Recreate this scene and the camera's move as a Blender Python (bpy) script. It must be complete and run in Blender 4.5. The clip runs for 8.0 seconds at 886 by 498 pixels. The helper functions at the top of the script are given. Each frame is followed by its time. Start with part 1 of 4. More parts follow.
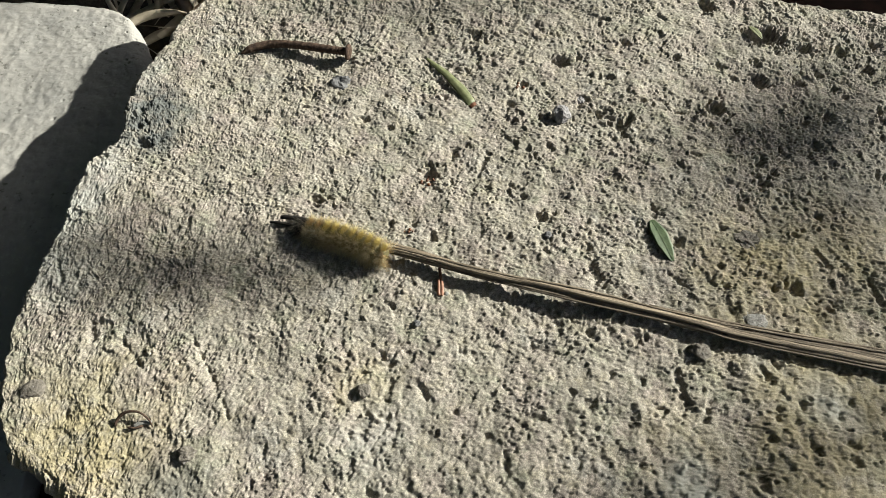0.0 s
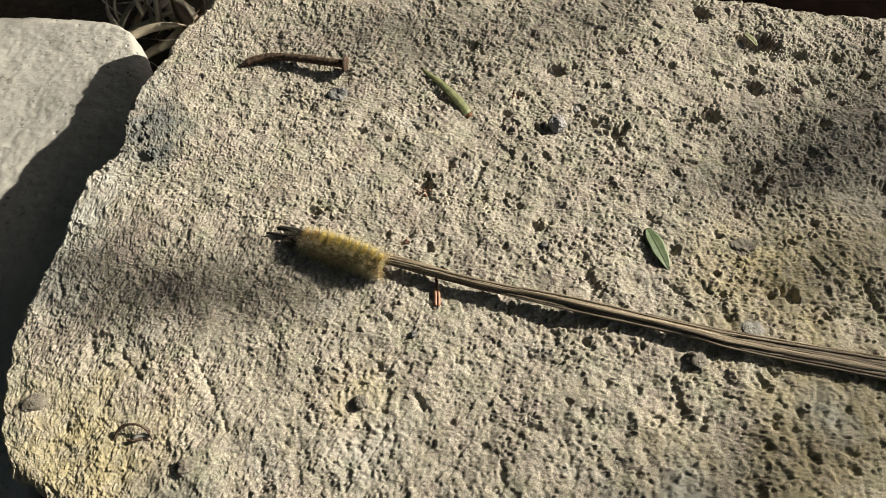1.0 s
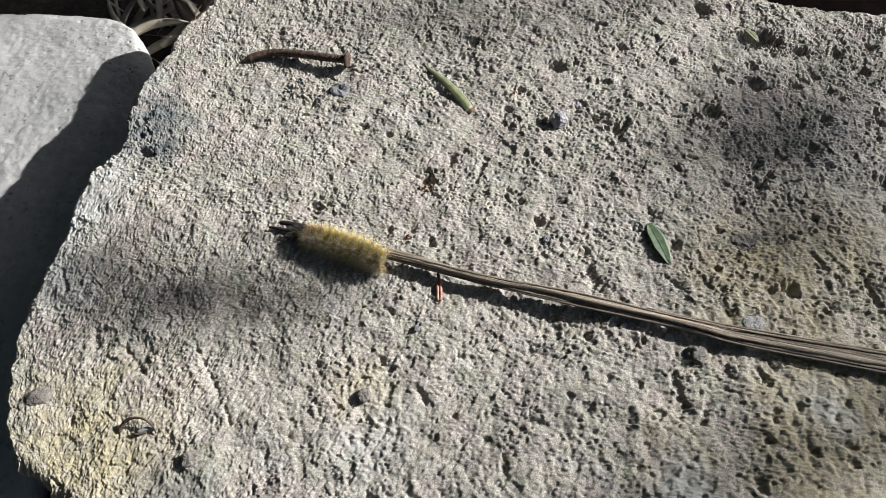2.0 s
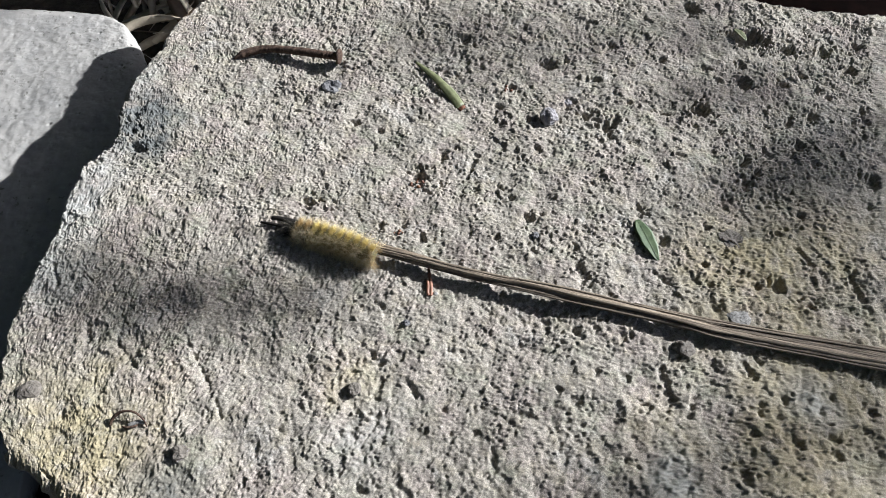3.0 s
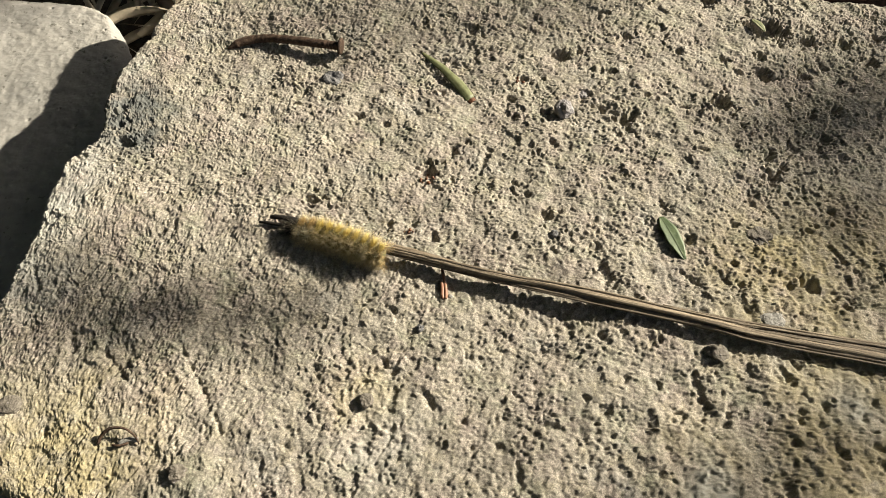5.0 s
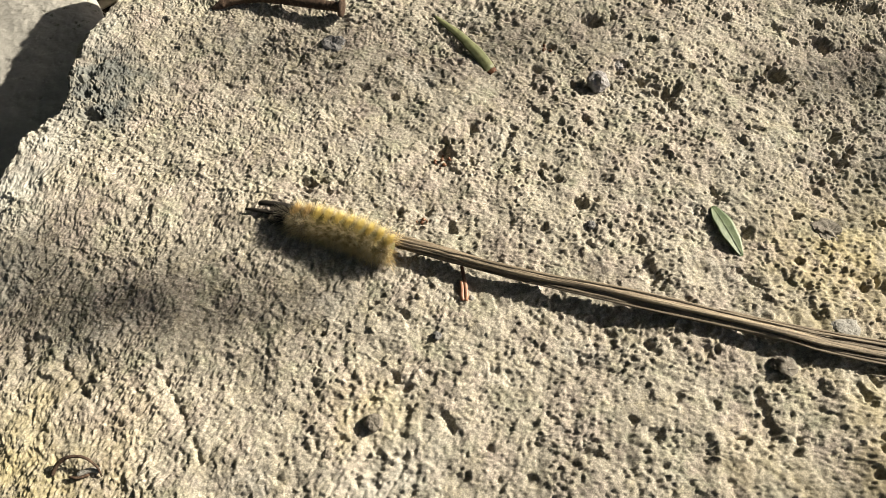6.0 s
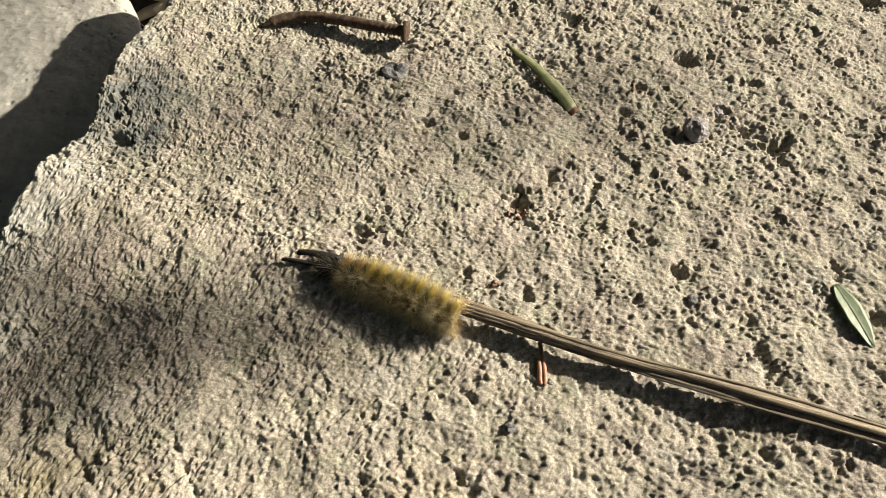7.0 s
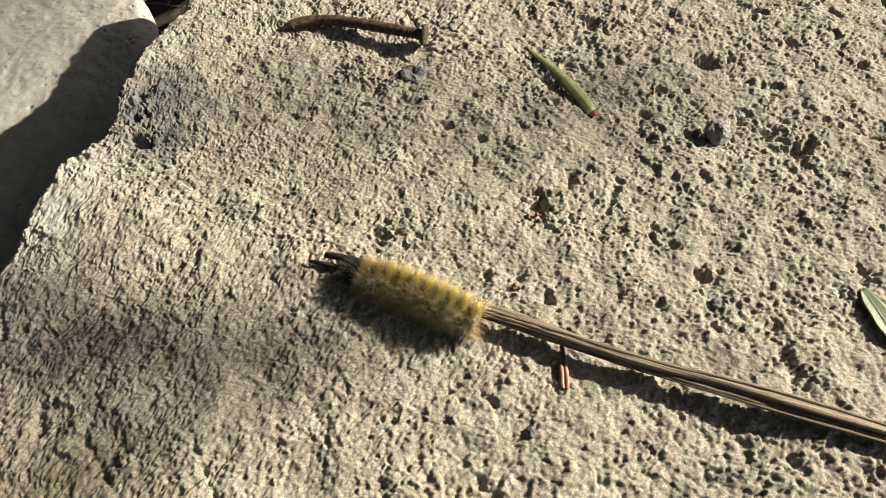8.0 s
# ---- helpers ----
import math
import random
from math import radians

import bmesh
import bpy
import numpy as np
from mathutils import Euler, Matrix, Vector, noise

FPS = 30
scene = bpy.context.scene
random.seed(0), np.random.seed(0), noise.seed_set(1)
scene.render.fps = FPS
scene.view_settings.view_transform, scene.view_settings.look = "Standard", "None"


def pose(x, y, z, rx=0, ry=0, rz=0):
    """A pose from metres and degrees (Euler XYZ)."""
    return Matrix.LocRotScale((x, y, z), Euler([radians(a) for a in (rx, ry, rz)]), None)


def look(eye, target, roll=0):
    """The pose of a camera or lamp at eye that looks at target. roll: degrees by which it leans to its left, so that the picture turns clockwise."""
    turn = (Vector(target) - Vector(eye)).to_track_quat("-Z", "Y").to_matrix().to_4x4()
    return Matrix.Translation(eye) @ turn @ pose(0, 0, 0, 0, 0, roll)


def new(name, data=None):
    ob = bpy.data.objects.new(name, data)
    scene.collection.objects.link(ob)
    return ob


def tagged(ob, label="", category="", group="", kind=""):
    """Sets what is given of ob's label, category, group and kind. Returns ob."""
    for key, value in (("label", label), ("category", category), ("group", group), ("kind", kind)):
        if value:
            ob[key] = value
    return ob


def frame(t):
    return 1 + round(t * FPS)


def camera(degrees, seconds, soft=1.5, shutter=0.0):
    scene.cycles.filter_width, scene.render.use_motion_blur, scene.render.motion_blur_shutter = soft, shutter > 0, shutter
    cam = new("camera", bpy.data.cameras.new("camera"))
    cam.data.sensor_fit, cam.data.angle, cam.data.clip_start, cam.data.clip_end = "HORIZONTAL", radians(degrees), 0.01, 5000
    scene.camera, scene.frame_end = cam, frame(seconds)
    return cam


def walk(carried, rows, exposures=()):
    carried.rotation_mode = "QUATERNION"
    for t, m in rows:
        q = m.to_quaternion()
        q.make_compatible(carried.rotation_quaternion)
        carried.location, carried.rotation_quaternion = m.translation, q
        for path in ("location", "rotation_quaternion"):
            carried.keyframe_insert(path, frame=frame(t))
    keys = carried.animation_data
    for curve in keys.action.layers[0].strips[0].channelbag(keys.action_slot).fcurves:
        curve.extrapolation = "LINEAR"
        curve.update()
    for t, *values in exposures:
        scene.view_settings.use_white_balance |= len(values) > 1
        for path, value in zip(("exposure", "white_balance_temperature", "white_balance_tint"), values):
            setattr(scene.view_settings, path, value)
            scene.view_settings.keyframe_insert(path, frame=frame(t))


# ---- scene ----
cam = camera(67.27, 8.0, soft=0.5, shutter=0.0)
# seconds, eye in metres, turn in degrees (Euler XYZ)
PATH = [
    (0.0, 0.00016, 0.00010, 0.17056, 29.45, -0.43, 0.00),
    (0.5, 0.00168, 0.00144, 0.17150, 29.72, 0.19, -0.16),
    (1.0, 0.00286, 0.00101, 0.17241, 29.85, 0.27, -0.24),
    (1.5, 0.00233, 0.00064, 0.17248, 29.68, 0.50, -0.18),
    (3.0, 0.00320, -0.00177, 0.17347, 29.58, -0.28, -0.37),
    (3.5, 0.00497, -0.00216, 0.17336, 29.37, 0.06, -0.38),
    (4.0, 0.00523, -0.00205, 0.17101, 29.19, 0.49, 0.07),
    (4.5, 0.00182, 0.00060, 0.16289, 28.45, -0.86, -0.81),
    (4.7, -0.00176, 0.00182, 0.16242, 30.11, -1.41, -1.60),
    (5.8, -0.00976, 0.01306, 0.14614, 29.12, -1.64, -0.61),
    (6.0, -0.01109, 0.01839, 0.13936, 28.76, -2.19, -1.43),
    (6.5, -0.01594, 0.03026, 0.13031, 30.27, -1.92, -0.01),
    (7.0, -0.02214, 0.03781, 0.12254, 30.57, -2.47, 2.06),
    (7.5, -0.02469, 0.03841, 0.12241, 31.04, -2.50, 2.48),
    (8.0, -0.02427, 0.03736, 0.12092, 31.23, -1.83, 2.58),
]
# the phone's automatic exposure and white balance: seconds, stops, kelvin, tint
GRADE = [
    (0.0, 1.01, 5940, 5),
    (0.5, 0.96, 6390, 6),
    (1.0, 0.96, 6540, 7),
    (1.5, 1.03, 5690, 11),
    (3.0, 1.07, 5340, 13),
    (3.2, 1.07, 5340, 12),
    (3.5, 1.01, 5490, 3),
    (3.9, 1.11, 6390, 5),
    (4.5, 1.01, 6690, 8),
    (5.8, 1.26, 6700, 8),
    (6.5, 1.21, 6700, 8),
    (8.0, 1.18, 6700, 8),
]
walk(cam, [(t, pose(x, y, z, rx, ry, rz)) for t, x, y, z, rx, ry, rz in PATH], GRADE)

# ---- daylight ----
SUN_ELEVATION, SUN_AZIMUTH = 29.0, 20.0      # azimuth counted from +x towards +y
TO_SUN = Vector((math.cos(radians(SUN_ELEVATION)) * math.cos(radians(SUN_AZIMUTH)),
                 math.cos(radians(SUN_ELEVATION)) * math.sin(radians(SUN_AZIMUTH)),
                 math.sin(radians(SUN_ELEVATION))))
world = bpy.data.worlds.new("sky")
scene.world = world
world.use_nodes = True
sky = world.node_tree.nodes.new("ShaderNodeTexSky")
sky.sky_type, sky.sun_disc = "NISHITA", False
sky.air_density, sky.dust_density, sky.ozone_density = 0.7, 3.5, 0.4
sky.sun_elevation, sky.sun_rotation = radians(SUN_ELEVATION), radians(90 - SUN_AZIMUTH)
back = world.node_tree.nodes["Background"]
back.inputs["Strength"].default_value = 0.042
world.node_tree.links.new(sky.outputs["Color"], back.inputs["Color"])
sun = new("sun", bpy.data.lights.new("sun", "SUN"))
sun.data.energy, sun.data.angle, sun.data.color = 5.0, radians(0.55), (1.0, 0.915, 0.76)
sun.matrix_world = look(TO_SUN * 3, (0, 0, 0))

MM = 0.001


# ---- helpers for building ----
def mesh_of(name, verts, faces, smooth=True):
    me = bpy.data.meshes.new(name)
    me.from_pydata([tuple(v) for v in verts], [], faces)
    me.update()
    if smooth:
        me.polygons.foreach_set("use_smooth", [True] * len(me.polygons))
    return me


def solid(name, verts, faces, material, parent=None, label="", smooth=True):
    """One mesh object in millimetres, under a thing where parent is given."""
    me = mesh_of(name, [(x * MM, y * MM, z * MM) for x, y, z in verts], faces, smooth)
    me.materials.append(material)
    ob = new(name, me)
    if parent is not None:
        ob.parent = parent
    if label:
        tagged(ob, label=label)
    return ob


def empty(name, x, y, z, rz=0.0):
    ob = new(name)
    ob.matrix_basis = pose(x * MM, y * MM, z * MM, 0, 0, rz)
    ob.empty_display_size = 0.005
    return ob


def glide(points, n):
    """n + 1 points along a smooth curve through the given ones."""
    p = [Vector(q) for q in points]
    p = [p[0] * 2 - p[1]] + p + [p[-1] * 2 - p[-2]]
    out, m = [], len(p) - 3
    for k in range(n + 1):
        s = k / n * m
        i = min(int(s), m - 1)
        u = s - i
        a, b, c, d = p[i:i + 4]
        out.append(0.5 * (2 * b + (c - a) * u + (2 * a - 5 * b + 4 * c - d) * u * u + (3 * b - a - 3 * c + d) * u ** 3))
    return out


def tube(points, radii, sides=8, squash=1.0, rough=0.0, twist=0.0, seed=1):
    """A closed tube round a line of points; squash flattens it upright, rough makes it uneven."""
    rnd = random.Random(seed)
    verts, faces, n = [], [], len(points)
    for i, p in enumerate(points):
        along = (points[min(i + 1, n - 1)] - points[max(i - 1, 0)]).normalized()
        side = along.cross(Vector((0, 0, 1)))
        side = side.normalized() if side.length > 1e-4 else Vector((1, 0, 0))
        up = side.cross(along)
        for k in range(sides):
            a = 2 * math.pi * k / sides + twist * i
            r = radii[i] * (1 + rough * rnd.uniform(-1, 1))
            verts.append(p + side * (r * math.cos(a)) + up * (r * squash * math.sin(a)))
    for i in range(n - 1):
        for k in range(sides):
            a, b = i * sides + k, i * sides + (k + 1) % sides
            faces.append((a, b, b + sides, a + sides))
    faces.append(tuple(range(sides))[::-1])
    faces.append(tuple(range((n - 1) * sides, n * sides)))
    return verts, faces


def lump(radius, squash, seed, rings=14, sides=20, rough=0.18, freq=0.9):
    """An uneven, faceted pebble round the origin."""
    verts, faces = [], []
    off = Vector((seed * 7.3, seed * 3.1, seed * 5.7))
    for i in range(rings + 1):
        a = math.pi * i / rings
        for k in range(sides):
            b = 2 * math.pi * k / sides
            d = Vector((math.sin(a) * math.cos(b), math.sin(a) * math.sin(b), math.cos(a)))
            r = 1 + rough * noise.noise(d * freq * 1.6 + off) * 1.6 + rough * 0.5 * noise.noise(d * freq * 4.5 + off)
            verts.append(Vector((d.x * radius * r, d.y * radius * r, d.z * radius * squash * r)))
    for i in range(rings):
        for k in range(sides):
            a, b = i * sides + k, i * sides + (k + 1) % sides
            faces.append((a, a + sides, b + sides, b))
    return verts, faces


# ---- smooth lattice noise on arrays ----
def hashed(i, j, seed):
    n = (i.astype(np.int64) * 374761393 + j.astype(np.int64) * 668265263 + seed * 974634777) & 0xFFFFFFFF
    n = ((n ^ (n >> 13)) * 1274126177) & 0xFFFFFFFF
    n = ((n ^ (n >> 16)) * 2246822519) & 0xFFFFFFFF
    return ((n >> 8) & 0xFFFF) / 32767.5 - 1.0


def grain(x, y, size, seed):
    """Value noise from -1 to 1 with cells of that size."""
    x, y = x / size, y / size
    i, j = np.floor(x), np.floor(y)
    u, v = x - i, y - j
    u, v = u * u * u * (u * (u * 6 - 15) + 10), v * v * v * (v * (v * 6 - 15) + 10)
    a, b = hashed(i, j, seed), hashed(i + 1, j, seed)
    c, d = hashed(i, j + 1, seed), hashed(i + 1, j + 1, seed)
    return (a + (b - a) * u) * (1 - v) + (c + (d - c) * u) * v


def layered(x, y, size, seed, octaves=4, gain=0.5):
    total, amp, norm = 0, 1.0, 0.0
    for k in range(octaves):
        ca, sa = math.cos(0.6 + k), math.sin(0.6 + k)
        total = total + amp * grain(x * ca - y * sa, x * sa + y * ca, size / 2 ** k, seed + 17 * k)
        norm += amp
        amp *= gain
    return total / norm


# ---- materials ----
class Nodes:
    """Short hand for a node material."""
    def __init__(self, name, roughness=0.8):
        self.material = bpy.data.materials.new(name)
        self.material.use_nodes = True
        self.tree = self.material.node_tree
        self.shader = self.tree.nodes["Principled BSDF"]
        self.shader.inputs["Roughness"].default_value = roughness
        self.shader.inputs["Specular IOR Level"].default_value = 0.3
        self.coords = self.tree.nodes.new("ShaderNodeTexCoord").outputs["Object"]

    def link(self, a, b):
        self.tree.links.new(a, b)

    def noise(self, per_metre, detail=4, rough=0.6, stretch=None, turn=0.0):
        n = self.tree.nodes.new("ShaderNodeTexNoise")
        n.inputs["Scale"].default_value, n.inputs["Detail"].default_value, n.inputs["Roughness"].default_value = per_metre, detail, rough
        where = self.coords
        if turn:
            m = self.tree.nodes.new("ShaderNodeMapping")
            m.inputs["Rotation"].default_value = (0, 0, radians(turn))
            self.link(where, m.inputs["Vector"])
            where = m.outputs["Vector"]
        if stretch:
            m = self.tree.nodes.new("ShaderNodeMapping")
            m.inputs["Scale"].default_value = stretch
            self.link(where, m.inputs["Vector"])
            where = m.outputs["Vector"]
        self.link(where, n.inputs["Vector"])
        return n.outputs["Fac"]

    def cells(self, per_metre, feature="F1"):
        n = self.tree.nodes.new("ShaderNodeTexVoronoi")
        n.feature = feature
        n.inputs["Scale"].default_value = per_metre
        self.link(self.coords, n.inputs["Vector"])
        return n.outputs["Distance"]

    def ramp(self, fac, *stops):
        r = self.tree.nodes.new("ShaderNodeValToRGB")
        while len(r.color_ramp.elements) < len(stops):
            r.color_ramp.elements.new(0.5)
        for e, (at, c) in zip(r.color_ramp.elements, stops):
            e.position = at
            e.color = (*c, 1) if isinstance(c, tuple) else (c, c, c, 1)
        self.link(fac, r.inputs["Fac"])
        return r.outputs["Color"]

    def mix(self, fac, a, b, kind="MIX"):
        m = self.tree.nodes.new("ShaderNodeMix")
        m.data_type, m.blend_type = "RGBA", kind
        for value, socket in ((fac, m.inputs[0]), (a, m.inputs[6]), (b, m.inputs[7])):
            if isinstance(value, tuple):
                socket.default_value = (*value, 1)
            elif isinstance(value, (int, float)):
                socket.default_value = value
            else:
                self.link(value, socket)
        return m.outputs[2]

    def math(self, kind, a, b=0.0):
        m = self.tree.nodes.new("ShaderNodeMath")
        m.operation, m.use_clamp = kind, kind in ("MULTIPLY", "SUBTRACT")
        for value, socket in ((a, m.inputs[0]), (b, m.inputs[1])):
            if isinstance(value, (int, float)):
                socket.default_value = value
            else:
                self.link(value, socket)
        return m.outputs[0]

    def mask(self, name):
        a = self.tree.nodes.new("ShaderNodeAttribute")
        a.attribute_name = name
        return a.outputs["Fac"]

    def random(self, island=False):
        if island:
            return self.tree.nodes.new("ShaderNodeNewGeometry").outputs["Random Per Island"]
        return self.tree.nodes.new("ShaderNodeObjectInfo").outputs["Random"]

    def color(self, c):
        if isinstance(c, tuple):
            self.shader.inputs["Base Color"].default_value = (*c, 1)
        else:
            self.link(c, self.shader.inputs["Base Color"])
        return self

    def bump(self, height, mm, strength=1.0, onto=None):
        b = self.tree.nodes.new("ShaderNodeBump")
        b.inputs["Distance"].default_value, b.inputs["Strength"].default_value = mm * MM, strength
        self.link(height, b.inputs["Height"])
        if onto is not None:
            self.link(onto, b.inputs["Normal"])
        self.link(b.outputs["Normal"], self.shader.inputs["Normal"])
        return b.outputs["Normal"]


def rock_material():
    m = Nodes("rough_pitted_limestone", 0.92)
    broad = m.ramp(m.noise(28, 5, 0.6), (0.3, (0.505, 0.465, 0.395)), (0.7, (0.64, 0.59, 0.50)))
    # grain tone, its contrast raised to imitate tiny shadows between the grains
    fine = m.ramp(m.noise(2300, 4, 0.8), (0.36, 0.28), (0.46, 0.43), (0.53, 0.57), (0.62, 0.78))
    patchy = m.ramp(m.noise(900, 3, 0.6), (0.36, 0.72), (0.5, 0.96), (0.62, 1.1))
    rosy = m.ramp(m.noise(60, 4, 0.65), (0.46, 0.0), (0.62, 0.85))
    broad = m.mix(rosy, broad, (0.585, 0.505, 0.45))
    sage = m.ramp(m.noise(75, 5, 0.7, (1, 1.3, 1)), (0.52, 0.0), (0.66, 0.75))
    broad = m.mix(sage, broad, (0.46, 0.465, 0.35))
    chalk = m.ramp(m.noise(45, 6, 0.75, (1.2, 1, 1)), (0.55, 0.0), (0.65, 0.75))
    broad = m.mix(chalk, broad, (0.63, 0.605, 0.55))
    buff = m.ramp(m.noise(170, 5, 0.7, (1, 1, 1.4)), (0.50, 0.0), (0.66, 0.7))
    broad = m.mix(buff, broad, (0.565, 0.51, 0.385))
    broad = m.mix(1.0, broad, m.ramp(m.noise(130, 5, 0.7), (0.32, 0.70), (0.5, 0.98), (0.66, 1.14)), "MULTIPLY")
    base = m.mix(1.0, m.mix(1.0, broad, patchy, "MULTIPLY"), fine, "MULTIPLY")
    # dark specks in the colour, standing in for small shaded pores
    speck = m.ramp(m.noise(1250, 3, 0.65), (0.56, 0.0), (0.62, 1.0))
    base = m.mix(m.math("MULTIPLY", speck, 0.45), base, (0.21, 0.19, 0.155))
    tint = m.ramp(m.noise(90, 4, 0.7), (0.52, 0.0), (0.72, 1.0))
    base = m.mix(m.math("MULTIPLY", tint, 0.3), base, (0.31, 0.29, 0.25))
    patch = m.ramp(m.noise(210, 5, 0.7), (0.34, 0.25), (0.55, 1.0))
    yellow = m.mix(m.noise(400, 3, 0.6), (0.26, 0.215, 0.10), (0.42, 0.365, 0.205))
    base = m.mix(m.math("MULTIPLY", m.mask("lichen"), patch), base, yellow)
    bloom = m.mix(m.noise(500, 4, 0.7), (0.29, 0.295, 0.275), (0.44, 0.44, 0.41))
    base = m.mix(m.math("MULTIPLY", m.mask("bloom"), patch), base, bloom)
    ash = m.mix(m.noise(700, 4, 0.7), (0.045, 0.05, 0.05), (0.20, 0.205, 0.195))
    base = m.mix(m.math("MULTIPLY", m.mask("crust"), patch), base, ash)
    m.color(base)
    first = m.bump(m.noise(1500, 3, 0.6), 0.15, 1.0)
    m.bump(m.noise(3600, 2, 0.5), 0.03, 1.0, first)
    return m.material


def pale_stone_material():
    m = Nodes("pale_smooth_stone", 0.85)
    base = m.ramp(m.noise(35, 5, 0.6), (0.3, (0.27, 0.262, 0.246)), (0.7, (0.375, 0.36, 0.335)))
    base = m.mix(m.math("MULTIPLY", m.ramp(m.noise(70, 5, 0.7), (0.46, 0.0), (0.62, 1.0)), 0.45), base, (0.17, 0.172, 0.17))
    base = m.mix(m.ramp(m.noise(300, 6, 0.8), (0.56, 0.0), (0.70, 0.6)), base, (0.46, 0.45, 0.42))
    strewn = m.math("MULTIPLY", m.ramp(m.noise(380, 3, 0.6), (0.61, 0.0), (0.66, 0.9)), m.ramp(m.noise(38, 3, 0.6), (0.46, 0.0), (0.60, 1.0)))
    base = m.mix(strewn, base, (0.12, 0.115, 0.10))
    m.color(base)
    m.bump(m.noise(900, 4, 0.65), 0.22, 0.9)
    return m.material


def soil_material():
    m = Nodes("dark_garden_soil", 0.95)
    m.color(m.ramp(m.noise(160, 6, 0.7), (0.3, (0.020, 0.015, 0.011)), (0.7, (0.075, 0.058, 0.042))))
    m.bump(m.noise(220, 6, 0.7), 4.0, 0.9)
    return m.material


def straw_material():
    m = Nodes("dry_grey_brown_stem", 0.7)
    long = m.ramp(m.noise(1.0, 5, 0.7, (35, 1500, 1500), 14.5), (0.34, (0.085, 0.066, 0.047)), (0.47, (0.22, 0.175, 0.125)), (0.64, (0.42, 0.345, 0.25)))
    shade = m.ramp(m.random(), (0.0, 0.45), (1.0, 0.92))
    m.color(m.mix(1.0, long, shade, "MULTIPLY"))
    m.bump(m.noise(1.0, 4, 0.6, (40, 2500, 2500), 14.5), 0.35, 0.9)
    return m.material


def rust_material():
    m = Nodes("rusty_iron", 0.8)
    m.color(m.ramp(m.noise(700, 6, 0.7), (0.3, (0.026, 0.018, 0.014)), (0.52, (0.075, 0.048, 0.034)), (0.72, (0.17, 0.115, 0.08))))
    m.shader.inputs["Metallic"].default_value = 0.15
    m.bump(m.noise(1800, 5, 0.7), 0.3, 0.9)
    return m.material


def leaf_material(name, dark, light, scale=500):
    m = Nodes(name, 0.5)
    m.shader.inputs["Specular IOR Level"].default_value = 0.45
    m.color(m.ramp(m.noise(scale, 4, 0.6), (0.3, dark), (0.7, light)))
    m.bump(m.noise(scale * 3, 3, 0.6), 0.15, 0.6)
    return m.material


def pebble_material(name, dark, light):
    m = Nodes(name, 0.75)
    base = m.ramp(m.noise(520, 6, 0.75), (0.32, dark), (0.68, light))
    base = m.mix(m.ramp(m.noise(1600, 2, 0.5), (0.62, 0.0), (0.70, 0.5)), base, (0.36, 0.34, 0.34))
    m.color(base)
    m.bump(m.noise(1500, 5, 0.7), 0.4, 0.9)
    return m.material


def hair_material(name, dark, light):
    m = Nodes(name, 0.55)
    m.color(m.ramp(m.random(island=True), (0.0, dark), (1.0, light)))
    return m.material


ROCK, PALE, SOIL = rock_material(), pale_stone_material(), soil_material()
STRAW, RUST = straw_material(), rust_material()
GREEN_LEAF = leaf_material("fresh_green_leaf", (0.06, 0.092, 0.042), (0.115, 0.155, 0.075))
OLIVE_LEAF = leaf_material("pale_olive_leaf", (0.105, 0.12, 0.055), (0.20, 0.21, 0.105))
PALE_STRAW = leaf_material("bleached_dry_grass", (0.28, 0.24, 0.18), (0.52, 0.46, 0.36), 150)
DRY_LEAF = leaf_material("dry_brown_leaf", (0.06, 0.04, 0.025), (0.15, 0.105, 0.065), 120)
SHRUB_LEAF = leaf_material("shrub_leaf", (0.035, 0.07, 0.02), (0.07, 0.12, 0.035), 60)
BROWN_TIP = leaf_material("withered_leaf_tip", (0.07, 0.028, 0.015), (0.20, 0.09, 0.045))
HUSK = leaf_material("red_brown_husk", (0.17, 0.075, 0.045), (0.33, 0.17, 0.105))
GREY_PEBBLE = pebble_material("blue_grey_pebble", (0.07, 0.07, 0.075), (0.20, 0.197, 0.20))
LILAC_PEBBLE = pebble_material("pale_lilac_grey_pebble", (0.17, 0.162, 0.168), (0.33, 0.315, 0.322))
BROWN_PEBBLE = pebble_material("brown_grey_pebble", (0.095, 0.083, 0.07), (0.20, 0.18, 0.152))
SLATE_FLAKE = pebble_material("pale_grey_flake", (0.19, 0.187, 0.175), (0.31, 0.30, 0.28))
BARK = pebble_material("shrub_bark", (0.07, 0.05, 0.035), (0.16, 0.12, 0.09))
BOARD = leaf_material("dark_red_brown_board", (0.010, 0.006, 0.004), (0.032, 0.014, 0.009), 90)
BOARD.node_tree.nodes["Principled BSDF"].inputs["Roughness"].default_value = 0.95
BOARD.node_tree.nodes["Principled BSDF"].inputs["Specular IOR Level"].default_value = 0.08
SKIN = hair_material("olive_skin", (0.13, 0.115, 0.05), (0.17, 0.15, 0.07))
BLACK_SKIN = hair_material("black_head_shell", (0.008, 0.008, 0.009), (0.014, 0.013, 0.013))
BLACK_HAIR = hair_material("black_hair", (0.010, 0.009, 0.009), (0.030, 0.026, 0.022))
YELLOW_HAIR = hair_material("yellow_tuft_hair", (0.44, 0.345, 0.10), (0.74, 0.60, 0.22))
STRAW_HAIR = hair_material("straw_coloured_hair", (0.34, 0.27, 0.14), (0.74, 0.63, 0.40))
RUSTY_HAIR = hair_material("orange_brown_hair", (0.24, 0.155, 0.06), (0.54, 0.39, 0.17))
PALE_HAIR = hair_material("whitish_hair", (0.46, 0.42, 0.29), (0.74, 0.70, 0.52))
